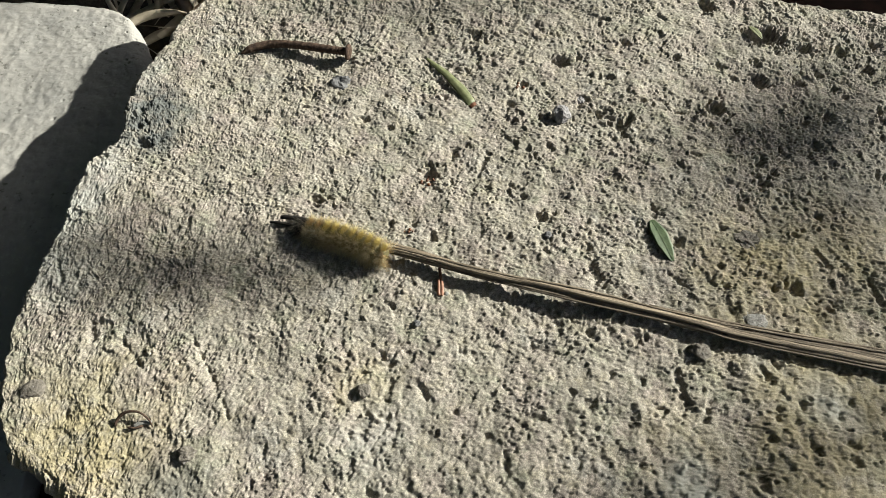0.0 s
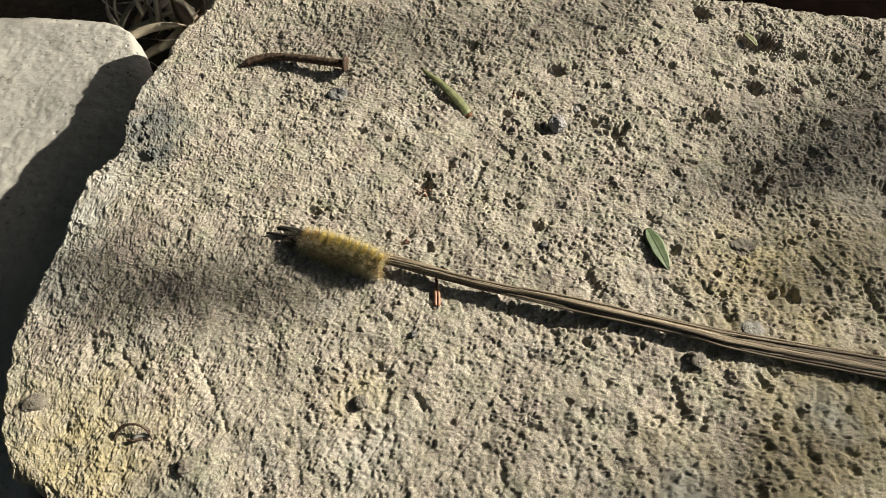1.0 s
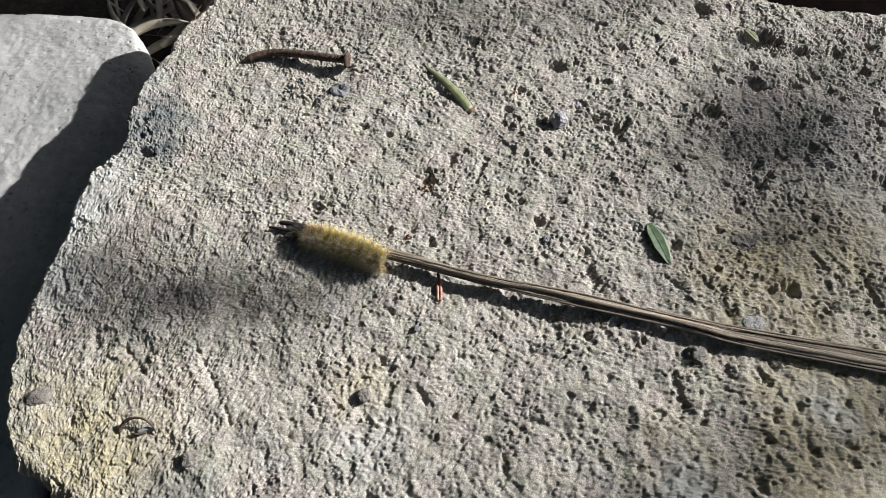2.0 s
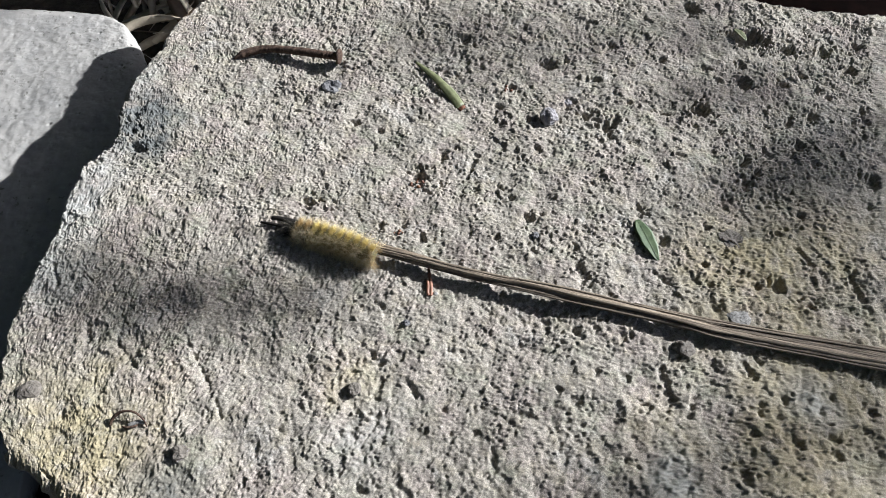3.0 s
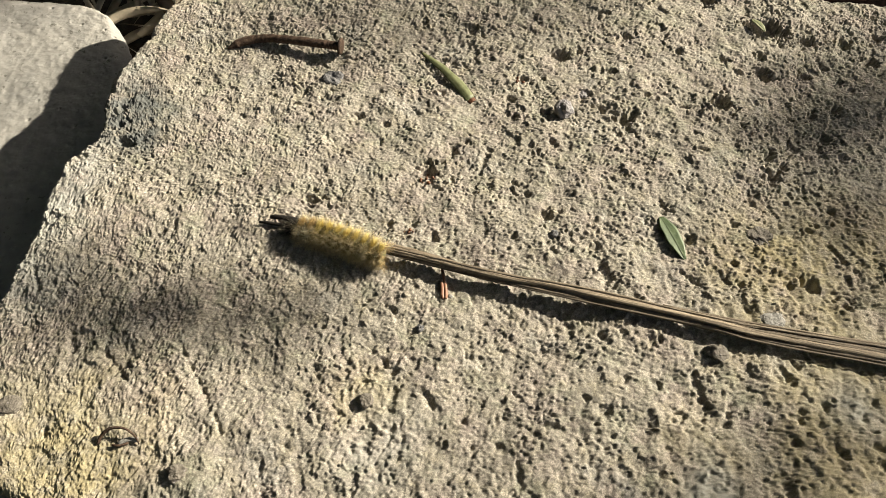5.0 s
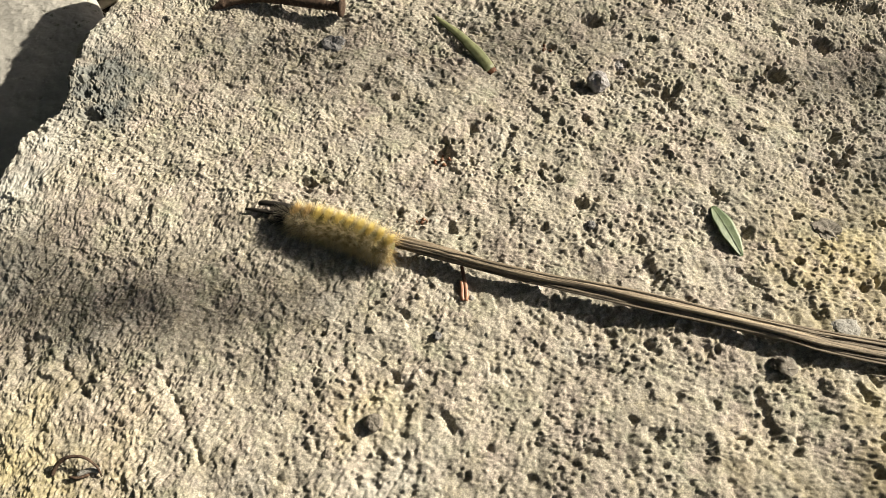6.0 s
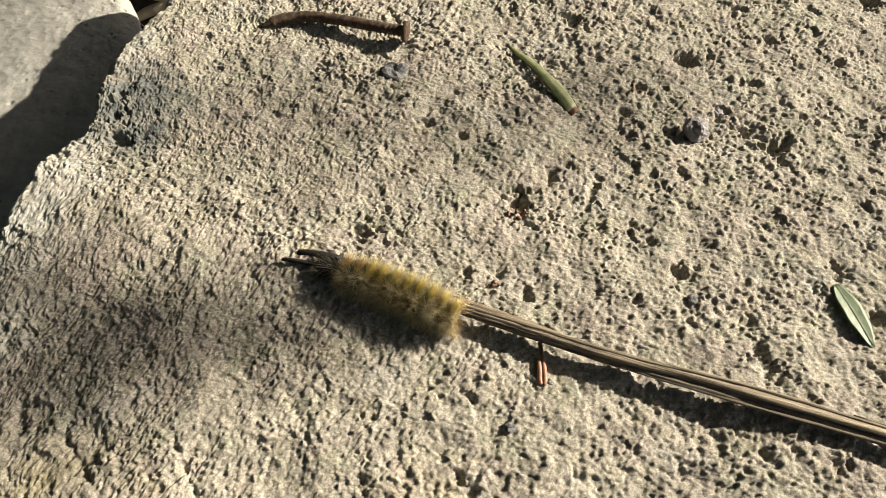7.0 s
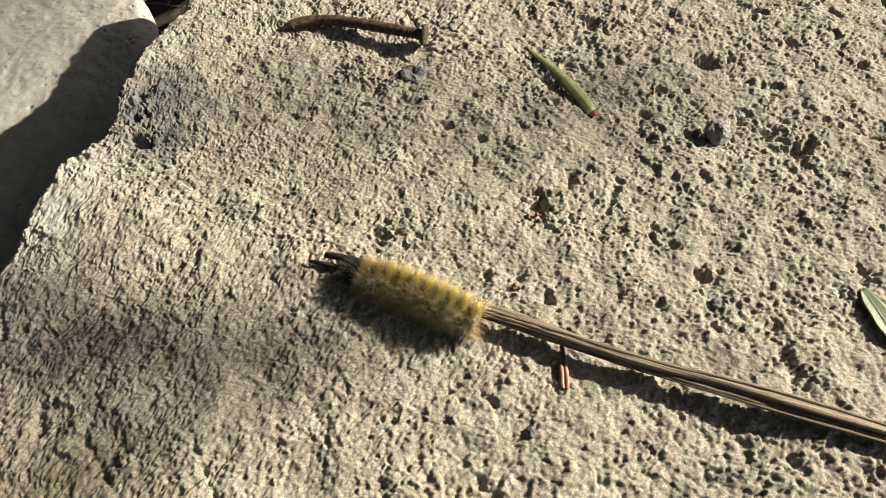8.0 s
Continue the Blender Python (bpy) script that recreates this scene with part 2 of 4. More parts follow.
OLIVE_HAIR = hair_material("olive_brown_hair", (0.22, 0.175, 0.08), (0.52, 0.42, 0.21))
GREY_HAIR = hair_material("grey_brown_hair", (0.05, 0.045, 0.04), (0.26, 0.23, 0.17))

# ---- the pitted stone ----
GROUND = -78.0        # millimetres below the stone's top
X0, Y0, CELL = -132.0, -20.0, 0.21
NX, NY = 1640, 1280
rx_, ry_ = np.meshgrid(X0 + CELL * np.arange(NX), Y0 + CELL * np.arange(NY), indexing="ij")


def crumbled(x, y, size, seed):
    """Scattered chips: how far from a chip's joint, a number of its own from 0 to 1, and the height of its tilted face."""
    x, y = x / size, y / size
    i, j = np.floor(x), np.floor(y)
    best, second, own, face = np.full(x.shape, 9.0), np.full(x.shape, 9.0), np.zeros(x.shape), np.zeros(x.shape)
    for a in (-1, 0, 1):
        for c in (-1, 0, 1):
            n, m = hashed(i + a, j + c, seed), hashed(i + a, j + c, seed + 5)
            dx, dy = x - (i + a + 0.5 + 0.48 * n), y - (j + c + 0.5 + 0.48 * m)
            d = dx * dx + dy * dy
            nearer = d < best
            second = np.where(nearer, best, np.minimum(second, d))
            own = np.where(nearer, (37.0 * n + 53.0 * m) % 1.0, own)
            face = np.where(nearer, dx * ((29.0 * n + 11.0 * m) % 2.0 - 1.0) + dy * ((17.0 * n + 41.0 * m) % 2.0 - 1.0), face)
            best = np.minimum(best, d)
    return np.sqrt(second) - np.sqrt(best), own, face * size


def pores(x, y, size, seed, share, least, most):
    """Round holes, one in some of the cells: how deep in a hole each place lies, in millimetres."""
    i, j = np.floor(x / size), np.floor(y / size)
    deep = np.zeros(x.shape)
    for a in (-1, 0, 1):
        for c in (-1, 0, 1):
            n, m, k = hashed(i + a, j + c, seed), hashed(i + a, j + c, seed + 5), hashed(i + a, j + c, seed + 9)
            r = least + (most - least) * (0.5 + 0.5 * ((k * 31.7) % 2.0 - 1.0)) ** 2
            ox, oy = (i + a + 0.5 + 0.42 * n) * size, (j + c + 0.5 + 0.42 * m) * size
            d = np.hypot(x - ox, y - oy) / r
            hole = np.where(0.5 + 0.5 * k < share, r * 1.25 * np.clip(1.5 * (1.12 - d), 0, 1), 0.0)
            deep = np.maximum(deep, hole)
    return deep


def stone_relief():
    """Heights of the top in millimetres on a fine raster: swells, broken crumbs, pores and pits."""
    x, y = rx_, ry_
    warp = 2.2 * layered(x, y, 9, 5, 2)
    wx, wy = x + 0.4 * layered(x, y, 1.3, 6, 2, 0.6), y + 0.4 * layered(x, y, 1.3, 7, 2, 0.6)
    # the far and right part is holey like pumice, the near and left part crumbly
    holey = np.clip(0.5 + (0.75 * (x - 58) + 0.55 * (y - 110)) / 130 + 0.5 * layered(x, y, 35, 61, 3), 0, 1)
    h = 1.3 * layered(x, y, 70, 1, 2) + 1.2 * layered(x + warp, y, 19, 2, 3)
    # shallow furrows left by the chisel, running down the slope
    slant, across = x * 0.62 + y * 0.78, x * 0.78 - y * 0.62
    h = h + 0.28 * layered(slant * 0.55, across + warp, 6.5, 33, 3, 0.55) * np.clip(0.6 + 1.2 * layered(x, y, 40, 34, 2), 0, 1.3)
    h = h + 0.62 * layered(x + 0.6 * warp, y - 0.6 * warp, 5.0, 3, 4, 0.5)
    rough = np.clip(0.9 + 1.1 * layered(x, y, 13, 8, 3), 0.35, 1.5) * (0.72 + 0.28 * np.clip((x + 105) / 60, 0, 1))
    # broken chips, each with a tilted face, some of them fallen out
    for size, tilt, step, lost, seed in ((3.6, 0.18, 0.20, 0.04, 17), (1.6, 0.27, 0.15, 0.02, 11), (0.85, 0.50, 0.14, 0.02, 13)):
        joint, own, face = crumbled(wx + seed, wy, size, seed)
        edge = np.clip(joint / 0.2, 0, 1)
        h = h + (0.4 + 0.6 * rough) * (tilt * face + step * (own - 0.5 - 0.9 * (own < lost))) * edge
    # rounded knobs with sharp joints between them, from coarse to fine
    for size, tall, seed in ((2.4, 0.16, 4), (1.1, 0.14, 12), (0.64, 0.34, 14), (0.43, 0.40, 16)):
        turn = 0.7 + seed
        knob = grain(wx * math.cos(turn) - wy * math.sin(turn), wx * math.sin(turn) + wy * math.cos(turn), size, seed)
        h = h + (0.5 + 0.5 * rough) * tall * (np.sqrt(knob * knob + 0.01) - 0.33)
    wx, wy = x + 0.25 * layered(x, y, 0.9, 26, 2), y + 0.25 * layered(x, y, 0.9, 27, 2)
    h = h - pores(wx, wy, 1.9, 71, 0.36, 0.2, 0.44) * (0.02 + 0.5 * holey)
    h = h - pores(wx, wy, 4.8, 75, 0.24, 0.4, 0.9) * (0.03 + 0.75 * holey)
    rnd = np.random.RandomState(4)

    def pit(px, py, r, deep, qx=None, qy=None):
        qx, qy = (px, py) if qx is None else (qx, qy)
        far = 2.0 * r + 1
        i0, i1 = int((min(px, qx) - far - X0) / CELL), int((max(px, qx) + far - X0) / CELL) + 2
        j0, j1 = int((min(py, qy) - far - Y0) / CELL), int((max(py, qy) + far - Y0) / CELL) + 2
        i0, j0, i1, j1 = max(i0, 0), max(j0, 0), min(i1, NX), min(j1, NY)
        if i1 <= i0 or j1 <= j0:
            return
        gx, gy = x[i0:i1, j0:j1], y[i0:i1, j0:j1]
        lx, ly = qx - px, qy - py
        along = np.clip(((gx - px) * lx + (gy - py) * ly) / max(lx * lx + ly * ly, 1e-6), 0, 1)
        d = np.hypot(gx - px - along * lx, gy - py - along * ly)
        d = d / r * (1 + 0.55 * grain(gx, gy, 0.8 * r + 0.4, int(px * 3) & 63) + 0.3 * grain(gx, gy, 0.6, 9))
        bowl = 1 / (1 + np.exp((d - 1.0) * 6.0))
        rim = np.exp(-((d - 1.35) / 0.3) ** 2) * 0.05
        h[i0:i1, j0:j1] += deep * (rim - bowl)

    for px, py, r in PITS_MIDDLE + PITS_FAR + PITS_RIGHT + PITS_NEAR + PITS_CORNER:
        pit(px, py, r, (0.3 + 1.0 * r) * (0.8 if py < 75 else 1.0))
    for px, py, qx, qy, r in SLOTS:
        pit(px, py, 0.9 * r, 0.25 + 0.65 * r, qx, qy)
    for _ in range(120):
        px, py, a, l = rnd.uniform(-120, 200), rnd.uniform(0, 245), rnd.uniform(-1.7, -0.3), rnd.uniform(0.8, 3.0)
        pit(px, py, rnd.uniform(0.3, 0.6), rnd.uniform(0.4, 0.9), px + l * math.cos(a), py + l * math.sin(a))
    return h


# centre and radius of the larger pits, region by region
PITS_MIDDLE = [
    (13.1, 184.6, 1.8), (-23.7, 172.0, 0.8), (28.9, 162.0, 1.2), (24.6, 153.4, 1.2), (25.1, 146.0, 1.0), (43.0, 172.7, 2.4), (49.4, 174.1, 1.0),
    (59.1, 193.3, 1.0), (48.5, 154.7, 1.2), (53.2, 148.6, 1.3), (59.6, 143.8, 2.2), (-31.9, 152.3, 0.8), (-24.0, 146.1, 1.2), (-16.1, 142.4, 1.0),
    (5.1, 131.8, 1.2), (8.8, 135.2, 0.8), (2.3, 156.0, 0.8), (-3.1, 124.3, 2.2), (35.7, 135.2, 0.9), (68.6, 153.9, 1.0), (71.8, 152.1, 1.0),
    (63.2, 145.9, 1.4), (65.7, 127.7, 0.7), (37.6, 147.2, 1.5),
]
PITS_FAR = [
    (99.7, 201.8, 2.5), (115.9, 185.6, 4.2), (66.9, 181.1, 1.4), (83.1, 173.2, 1.2), (58.2, 164.5, 1.2), (97.7, 170.4, 1.2), (102.0, 165.0, 1.0),
    (110.8, 163.4, 2.0), (130.1, 178.7, 1.8), (125.2, 163.6, 1.8), (133.2, 167.6, 1.2), (136.3, 160.7, 1.0), (139.1, 157.0, 1.0), (149.9, 169.8, 1.8),
    (156.1, 180.9, 1.4), (143.9, 178.7, 1.6), (92.8, 150.8, 3.0), (111.1, 171.8, 1.0), (121.4, 145.7, 1.4), (130.7, 148.2, 1.8), (147.3, 148.9, 1.2),
    (144.9, 138.4, 1.0), (122.3, 134.9, 1.8), (102.7, 128.5, 1.7), (89.4, 143.4, 0.9), (97.5, 140.9, 0.7), (105.9, 124.7, 1.4),
]
PITS_RIGHT = [
    (101.2, 120.3, 2.1), (142.2, 121.2, 2.3), (65.5, 110.8, 1.1), (70.8, 98.6, 1.4), (102.7, 84.2, 1.9), (110.1, 77.8, 1.2), (96.1, 84.2, 0.8),
    (81.8, 90.8, 0.9), (82.1, 84.3, 0.8), (106.3, 101.4, 0.9), (114.9, 107.5, 1.0), (121.6, 122.4, 0.9), (55.2, 68.5, 1.2), (46.5, 58.7, 0.9),
    (53.4, 56.3, 1.3), (65.5, 50.8, 0.9), (59.3, 48.2, 0.9), (88.5, 49.1, 0.9), (87.7, 46.1, 0.9), (95.1, 50.2, 1.1), (103.4, 46.0, 0.9),
    (107.7, 50.6, 0.9), (117.8, 46.7, 1.5), (85.0, 41.0, 1.0), (95.3, 38.0, 1.1), (105.2, 39.4, 1.5), (105.3, 35.1, 1.4), (51.1, 34.7, 0.9), (80.2, 29.7, 1.5),
]
PITS_NEAR = [
    (-36.4, 113.8, 1.6), (22.9, 120.1, 0.8), (26.2, 115.1, 0.9), (31.5, 107.6, 1.6), (-2.0, 100.8, 1.3), (20.6, 100.1, 0.9), (44.7, 96.7, 0.9),
    (-14.3, 105.3, 1.0), (-12.9, 77.5, 0.6), (-31.1, 73.2, 0.8), (-15.6, 63.4, 1.2), (-12.4, 61.1, 0.8), (-13.3, 46.6, 0.8), (4.5, 48.0, 0.8),
    (12.7, 48.0, 0.8), (-1.8, 42.1, 1.3), (5.9, 41.7, 0.9), (12.5, 42.1, 0.7), (26.0, 46.4, 1.2), (39.7, 49.8, 1.5), (35.6, 53.2, 1.0), (41.1, 70.3, 1.2),
    (-16.7, 28.2, 1.3), (38.2, 64.4, 0.7), (25.8, 66.1, 0.8),
]
PITS_CORNER = [(-95.4, 135.1, 2.0), (-98.3, 147.5, 1.6), (-97.2, 141.5, 1.3), (-79.3, 60.1, 0.8), (-70.6, 53.7, 0.6)]
# ends and radius of the long ones
SLOTS = [
    (15.6, 132.4, 12.2, 122.7, 0.9), (141.1, 143.0, 147.2, 145.4, 1.2), (44.5, 91.3, 45.6, 86.4, 1.6), (111.0, 96.5, 113.8, 90.7, 0.9),
    (124.3, 86.9, 126.1, 79.5, 1.2), (67.1, 88.0, 71.4, 84.3, 0.6), (-95.2, 72.6, -93.9, 67.5, 0.8), (-110.0, 91.5, -106.6, 85.0, 0.6),
    (-84.8, 66.6, -78.1, 59.3, 0.5), (-55.6, 50.6, -53.4, 46.0, 0.6), (-63.5, 63.3, -58.3, 55.2, 0.5), (-12.0, 56.3, -14.0, 51.9, 0.9),
    (-4.5, 54.7, -3.0, 51.9, 0.8), (17.0, 36.3, 17.2, 32.8, 1.1), (-6.9, 29.5, -4.4, 25.9, 0.9), (63.8, 58.6, 64.6, 52.8, 1.2),
    (71.5, 50.9, 69.4, 46.0, 1.0), (86.4, 60.0, 88.2, 56.1, 1.0),
]
RELIEF = stone_relief()


def sampled(x, y):
    """Relief at places given as arrays or numbers."""
    u = np.clip((np.asarray(x, float) - X0) / CELL, 0, NX - 1.001)
    v = np.clip((np.asarray(y, float) - Y0) / CELL, 0, NY - 1.001)
    i, j = u.astype(int), v.astype(int)
    a, b = u - i, v - j
    return (RELIEF[i, j] * (1 - a) + RELIEF[i + 1, j] * a) * (1 - b) + (RELIEF[i, j + 1] * (1 - a) + RELIEF[i + 1, j + 1] * a) * b


def calm_at(x, y):
    """The height that something about 4 mm wide would rest on."""
    u, v = np.meshgrid(np.linspace(-2, 2, 7), np.linspace(-2, 2, 7))
    return float(np.percentile(sampled(x + u, y + v), 70))


def top_at(x, y):
    return float(sampled(x, y))


def stone_block(name, left, top, right, bottom, nu, nv, relief, depth, material, rim=5.0, jag=1.7, seed=3, smooth=True, lean=0.0, keen=1.0):
    """A block whose top is stretched between four edge lines, with a rounded, broken rim and rough sides.
    keen: more than 1 crowds the mesh towards the left edge."""
    def line(points, n):
        return np.array([tuple(p) for p in glide([(px, py, 0) for px, py in points], n)])[:, :2]

    L, R, B, T = line(left, nv), line(right, nv), line(bottom, nu), line(top, nu)
    for edge, at in ((L, 0), (R, 400), (B, 800), (T, 1200)):
        s = np.linspace(0, 1, len(edge)) * 220 + at
        end = np.minimum(1, 12 * np.minimum(np.linspace(0, 1, len(edge)), np.linspace(1, 0, len(edge))))
        edge[:, 0] += jag * end * (0.9 * layered(s, 0 * s, 7, seed + 20, 4, 0.65))
        edge[:, 1] += jag * end * (0.9 * layered(s, 0 * s + 50, 7, seed + 21, 4, 0.65))
    even = np.linspace(0, 1, nu + 1)
    us = np.interp(even, [0, 0.94, 1], [0, 0.94 / keen, 1])
    B, T = (np.stack([np.interp(us, even, edge[:, 0]), np.interp(us, even, edge[:, 1])], -1) for edge in (B, T))
    u, v = np.meshgrid(us, np.linspace(0, 1, nv + 1), indexing="ij")
    P = ((1 - u)[..., None] * L[None] + u[..., None] * R[None] + (1 - v)[..., None] * B[:, None] + v[..., None] * T[:, None]
         - ((1 - u) * (1 - v))[..., None] * B[0] - (u * (1 - v))[..., None] * B[-1] - ((1 - u) * v)[..., None] * T[0] - (u * v)[..., None] * T[-1])
    x, y = P[..., 0], P[..., 1]
    loop = [(i, 0) for i in range(nu)] + [(nu, j) for j in range(nv)] + [(i, nv) for i in range(nu, 0, -1)] + [(0, j) for j in range(nv, 0, -1)]
    li, lj = np.array(loop).T
    # how far in from the edges, in millimetres
    wide, high = np.hypot(*(R.mean(0) - L.mean(0))), np.hypot(*(T.mean(0) - B.mean(0)))
    inside = np.minimum(np.minimum(u, 1 - u) * wide, np.minimum(v, 1 - v) * high)
    z = relief(x, y) - rim * 0.30 * np.clip(1 - inside / rim, 0, 1) ** 2
    top_verts = np.stack([x, y, z], -1).reshape(-1, 3)
    idx = np.arange((nu + 1) * (nv + 1)).reshape(nu + 1, nv + 1)
    quads = np.stack([idx[:-1, :-1], idx[1:, :-1], idx[1:, 1:], idx[:-1, 1:]], -1).reshape(-1, 4)
    ring = idx[li, lj]
    px, py, pz = top_verts[ring].T
    nxt, prv = np.roll(ring, -8), np.roll(ring, 8)
    out = np.stack([top_verts[nxt, 1] - top_verts[prv, 1], top_verts[prv, 0] - top_verts[nxt, 0]], -1)
    out = out / np.maximum(np.linalg.norm(out, axis=1, keepdims=True), 1e-6)
    rows, count = [], len(ring)
    s = np.cumsum(np.hypot(px - np.roll(px, 1), py - np.roll(py, 1)))
    steps = 26
    for k in range(1, steps + 1):
        f = k / steps
        d = depth * f ** 1.35
        push = rim * 0.5 * (1 - math.exp(-d / (rim * 0.7)))
        bulge = push + jag * (layered(s, 0 * s + d * 1.2, 14, seed, 4, 0.6) * (1.2 + 2.0 * f)) + 0.5 * layered(s, 0 * s + d, 2.0, seed + 4, 2) - 3.0 * f - lean * d
        rows.append(np.stack([px + out[:, 0] * bulge, py + out[:, 1] * bulge, pz - d], -1))
    verts = np.concatenate([top_verts] + rows)
    faces, before = [quads], ring
    for k in range(steps):
        now = len(top_verts) + k * count + np.arange(count)
        faces.append(np.stack([before, now, np.roll(now, -1), np.roll(before, -1)], -1))
        before = now
    faces = np.concatenate(faces)
    me = bpy.data.meshes.new(name)
    me.vertices.add(len(verts)), me.loops.add(len(faces) * 4), me.polygons.add(len(faces))
    me.vertices.foreach_set("co", (verts * MM).ravel())
    me.loops.foreach_set("vertex_index", faces.ravel().astype(np.int32))
    me.polygons.foreach_set("loop_start", np.arange(0, len(faces) * 4, 4, dtype=np.int32))
    me.polygons.foreach_set("use_smooth", np.full(len(faces), smooth))
    me.update(calc_edges=True)
    me.validate()
    me.materials.append(material)
    return new(name, me), verts


rock, rock_verts = stone_block(
    "limestone_block",
    left=[(-107.5, 38), (-112.5, 48), (-116.5, 63), (-117, 80), (-115, 95), (-113, 108), (-111.5, 127), (-103, 137), (-104.5, 151), (-102, 167), (-97, 181),
          (-94.5, 193), (-86, 208), (-85, 226), (-82.5, 238), (-75, 244)],
    top=[(-75, 244), (-55, 242), (0, 231), (70, 216), (130, 206), (166, 199), (204, 192)],
    right=[(202, -8), (207, 60), (203, 120), (204, 192)],
    bottom=[(-107.5, 38), (-100, 33), (-90, 27), (-78, 20.5), (-45, 7), (20, -4), (120, -8), (202, -8)],
    nu=1230, nv=900, relief=sampled, depth=88.0, material=ROCK, keen=1.12)
tagged(rock, "rough pitted beige limestone block with yellow lichen stains", "stone")


def stain(ob, verts, name, spots):
    """A soft mask of blotches: centre, radius and strength."""
    total = np.zeros(len(verts))
    edge = 0.55 * layered(verts[:, 0], verts[:, 1], 12, 31, 4, 0.6)
    for sx, sy, r, s in spots:
        d = np.hypot(verts[:, 0] - sx, verts[:, 1] - sy) / r + edge
        total = np.maximum(total, s * np.clip(1.25 - d, 0, 1))
    ob.data.attributes.new(name, "FLOAT", "POINT").data.foreach_set("value", total.astype(np.float32))


stain(rock, rock_verts, "lichen", [(98, 88, 26, 0.62), (108, 48, 32, 0.6), (-88, 38, 23, 0.62), (-100, 50, 14, 0.35), (123, 97, 18, 0.5), (62, 36, 16, 0.25), (-72, 30, 14, 0.35), (130, 60, 20, 0.35), (-22, 55, 10, 0.35)])
stain(rock, rock_verts, "bloom", [(-110, 110, 13, 0.85), (-105, 126, 10, 0.7), (-113, 88, 12, 0.6), (-99, 165, 9, 0.5), (61, 31, 8, 0.75), (102, 50, 8, 0.75), (-17, 40, 12, 0.4)])
stain(rock, rock_verts, "crust", [(-94, 146, 15, 1.2), (-66, 26, 11, 0.8), (-91, 137, 8, 1.2), (118, 38, 16, 0.35), (130, 130, 30, 0.3), (-104, 90, 12, 0.3)])

# ---- the pale stone beside it, and the ground ----
def pale_relief(x, y):
    slope = 0.02 * (x + 160)
    holes = pores(x, y, 8.0, 81, 0.3, 0.4, 0.9) + 0.7 * pores(x, y, 3.6, 85, 0.12, 0.35, 0.6)
    return -41 + slope + 1.6 * layered(x, y, 60, 41, 3) + 0.6 * layered(x, y, 9, 43, 3) + 0.3 * layered(x, y, 2.4, 44, 3) - holes


pale, pale_verts = stone_block(
    "pale_stone",
    left=[(-262, 30), (-268, 140), (-260, 252)],
    top=[(-260, 252), (-225, 254), (-182, 252), (-152, 248), (-140, 240)],
    right=[(-128, 20), (-126, 100), (-123, 170), (-124, 205), (-131, 226), (-140, 240)],
    bottom=[(-262, 30), (-200, 22), (-128, 20)],
    nu=270, nv=400, relief=pale_relief, depth=50.0, material=PALE, rim=12.0, jag=0.5, seed=12, lean=0.5)
tagged(pale, "smooth pale grey stone lying beside the block", "stone")


def ground_sheet():
    """Soil that is finely uneven near the stones and reaches the horizon."""
    axis = np.concatenate([-np.geomspace(60000, 420, 26), np.linspace(-400, 400, 161), np.geomspace(420, 60000, 26)])
    gx, gy = np.meshgrid(axis, axis, indexing="ij")
    near = np.clip(1 - np.hypot(gx, gy - 100) / 700, 0, 1)
    gz = GROUND - 1.0 + near * (5 * layered(gx, gy, 40, 51, 3) + 2.0 * layered(gx, gy, 10, 52, 2))
    n = len(axis)
    idx = np.arange(n * n).reshape(n, n)
    faces = np.stack([idx[:-1, :-1], idx[1:, :-1], idx[1:, 1:], idx[:-1, 1:]], -1).reshape(-1, 4).tolist()
    return tagged(solid("ground", np.stack([gx, gy, gz], -1).reshape(-1, 3).tolist(), faces, SOIL), "dark loose garden soil", "ground", kind="structure")


ground_sheet()


def blades(name, material, roots, seed, label, category):
    """Dry blades and straws strewn about: place, turn, length, width, lift."""
    rnd = random.Random(seed)
    verts, faces = [], []
    for bx, by, bz, turn, long, wide, lift in roots:
        ax, ay = math.cos(turn), math.sin(turn)
        base, n = len(verts), 8
        bow, roll = rnd.uniform(-0.25, 0.25) * long, rnd.uniform(-0.8, 0.8)
        for i in range(n + 1):
            f = i / n
            w = wide * 0.5 * (1 - 0.8 * f ** 3) * (0.6 + 0.4 * min(1, f * 6))
            cx = bx + ax * long * f - ay * bow * f * (1 - f) * 2
            cy = by + ay * long * f + ax * bow * f * (1 - f) * 2
            cz = bz + lift * f + 0.18 * long * f * (1 - f)
            tilt = roll + 0.8 * f
            for s, h in ((-1, 0), (0, -0.25 * w), (1, 0), (0, -0.25 * w - 0.35)):
                verts.append((cx - ay * s * w * math.cos(tilt), cy + ax * s * w * math.cos(tilt), cz + s * w * math.sin(tilt) + h))
        for i in range(n):
            a = base + i * 4
            for k in range(4):
                faces.append((a + k, a + (k + 1) % 4, a + 4 + (k + 1) % 4, a + 4 + k))
        faces.append((base + 3, base + 2, base + 1, base))
        e = base + n * 4
        faces.append((e, e + 1, e + 2, e + 3))
    return tagged(solid(name, verts, faces, material), label, category, kind="stuff")


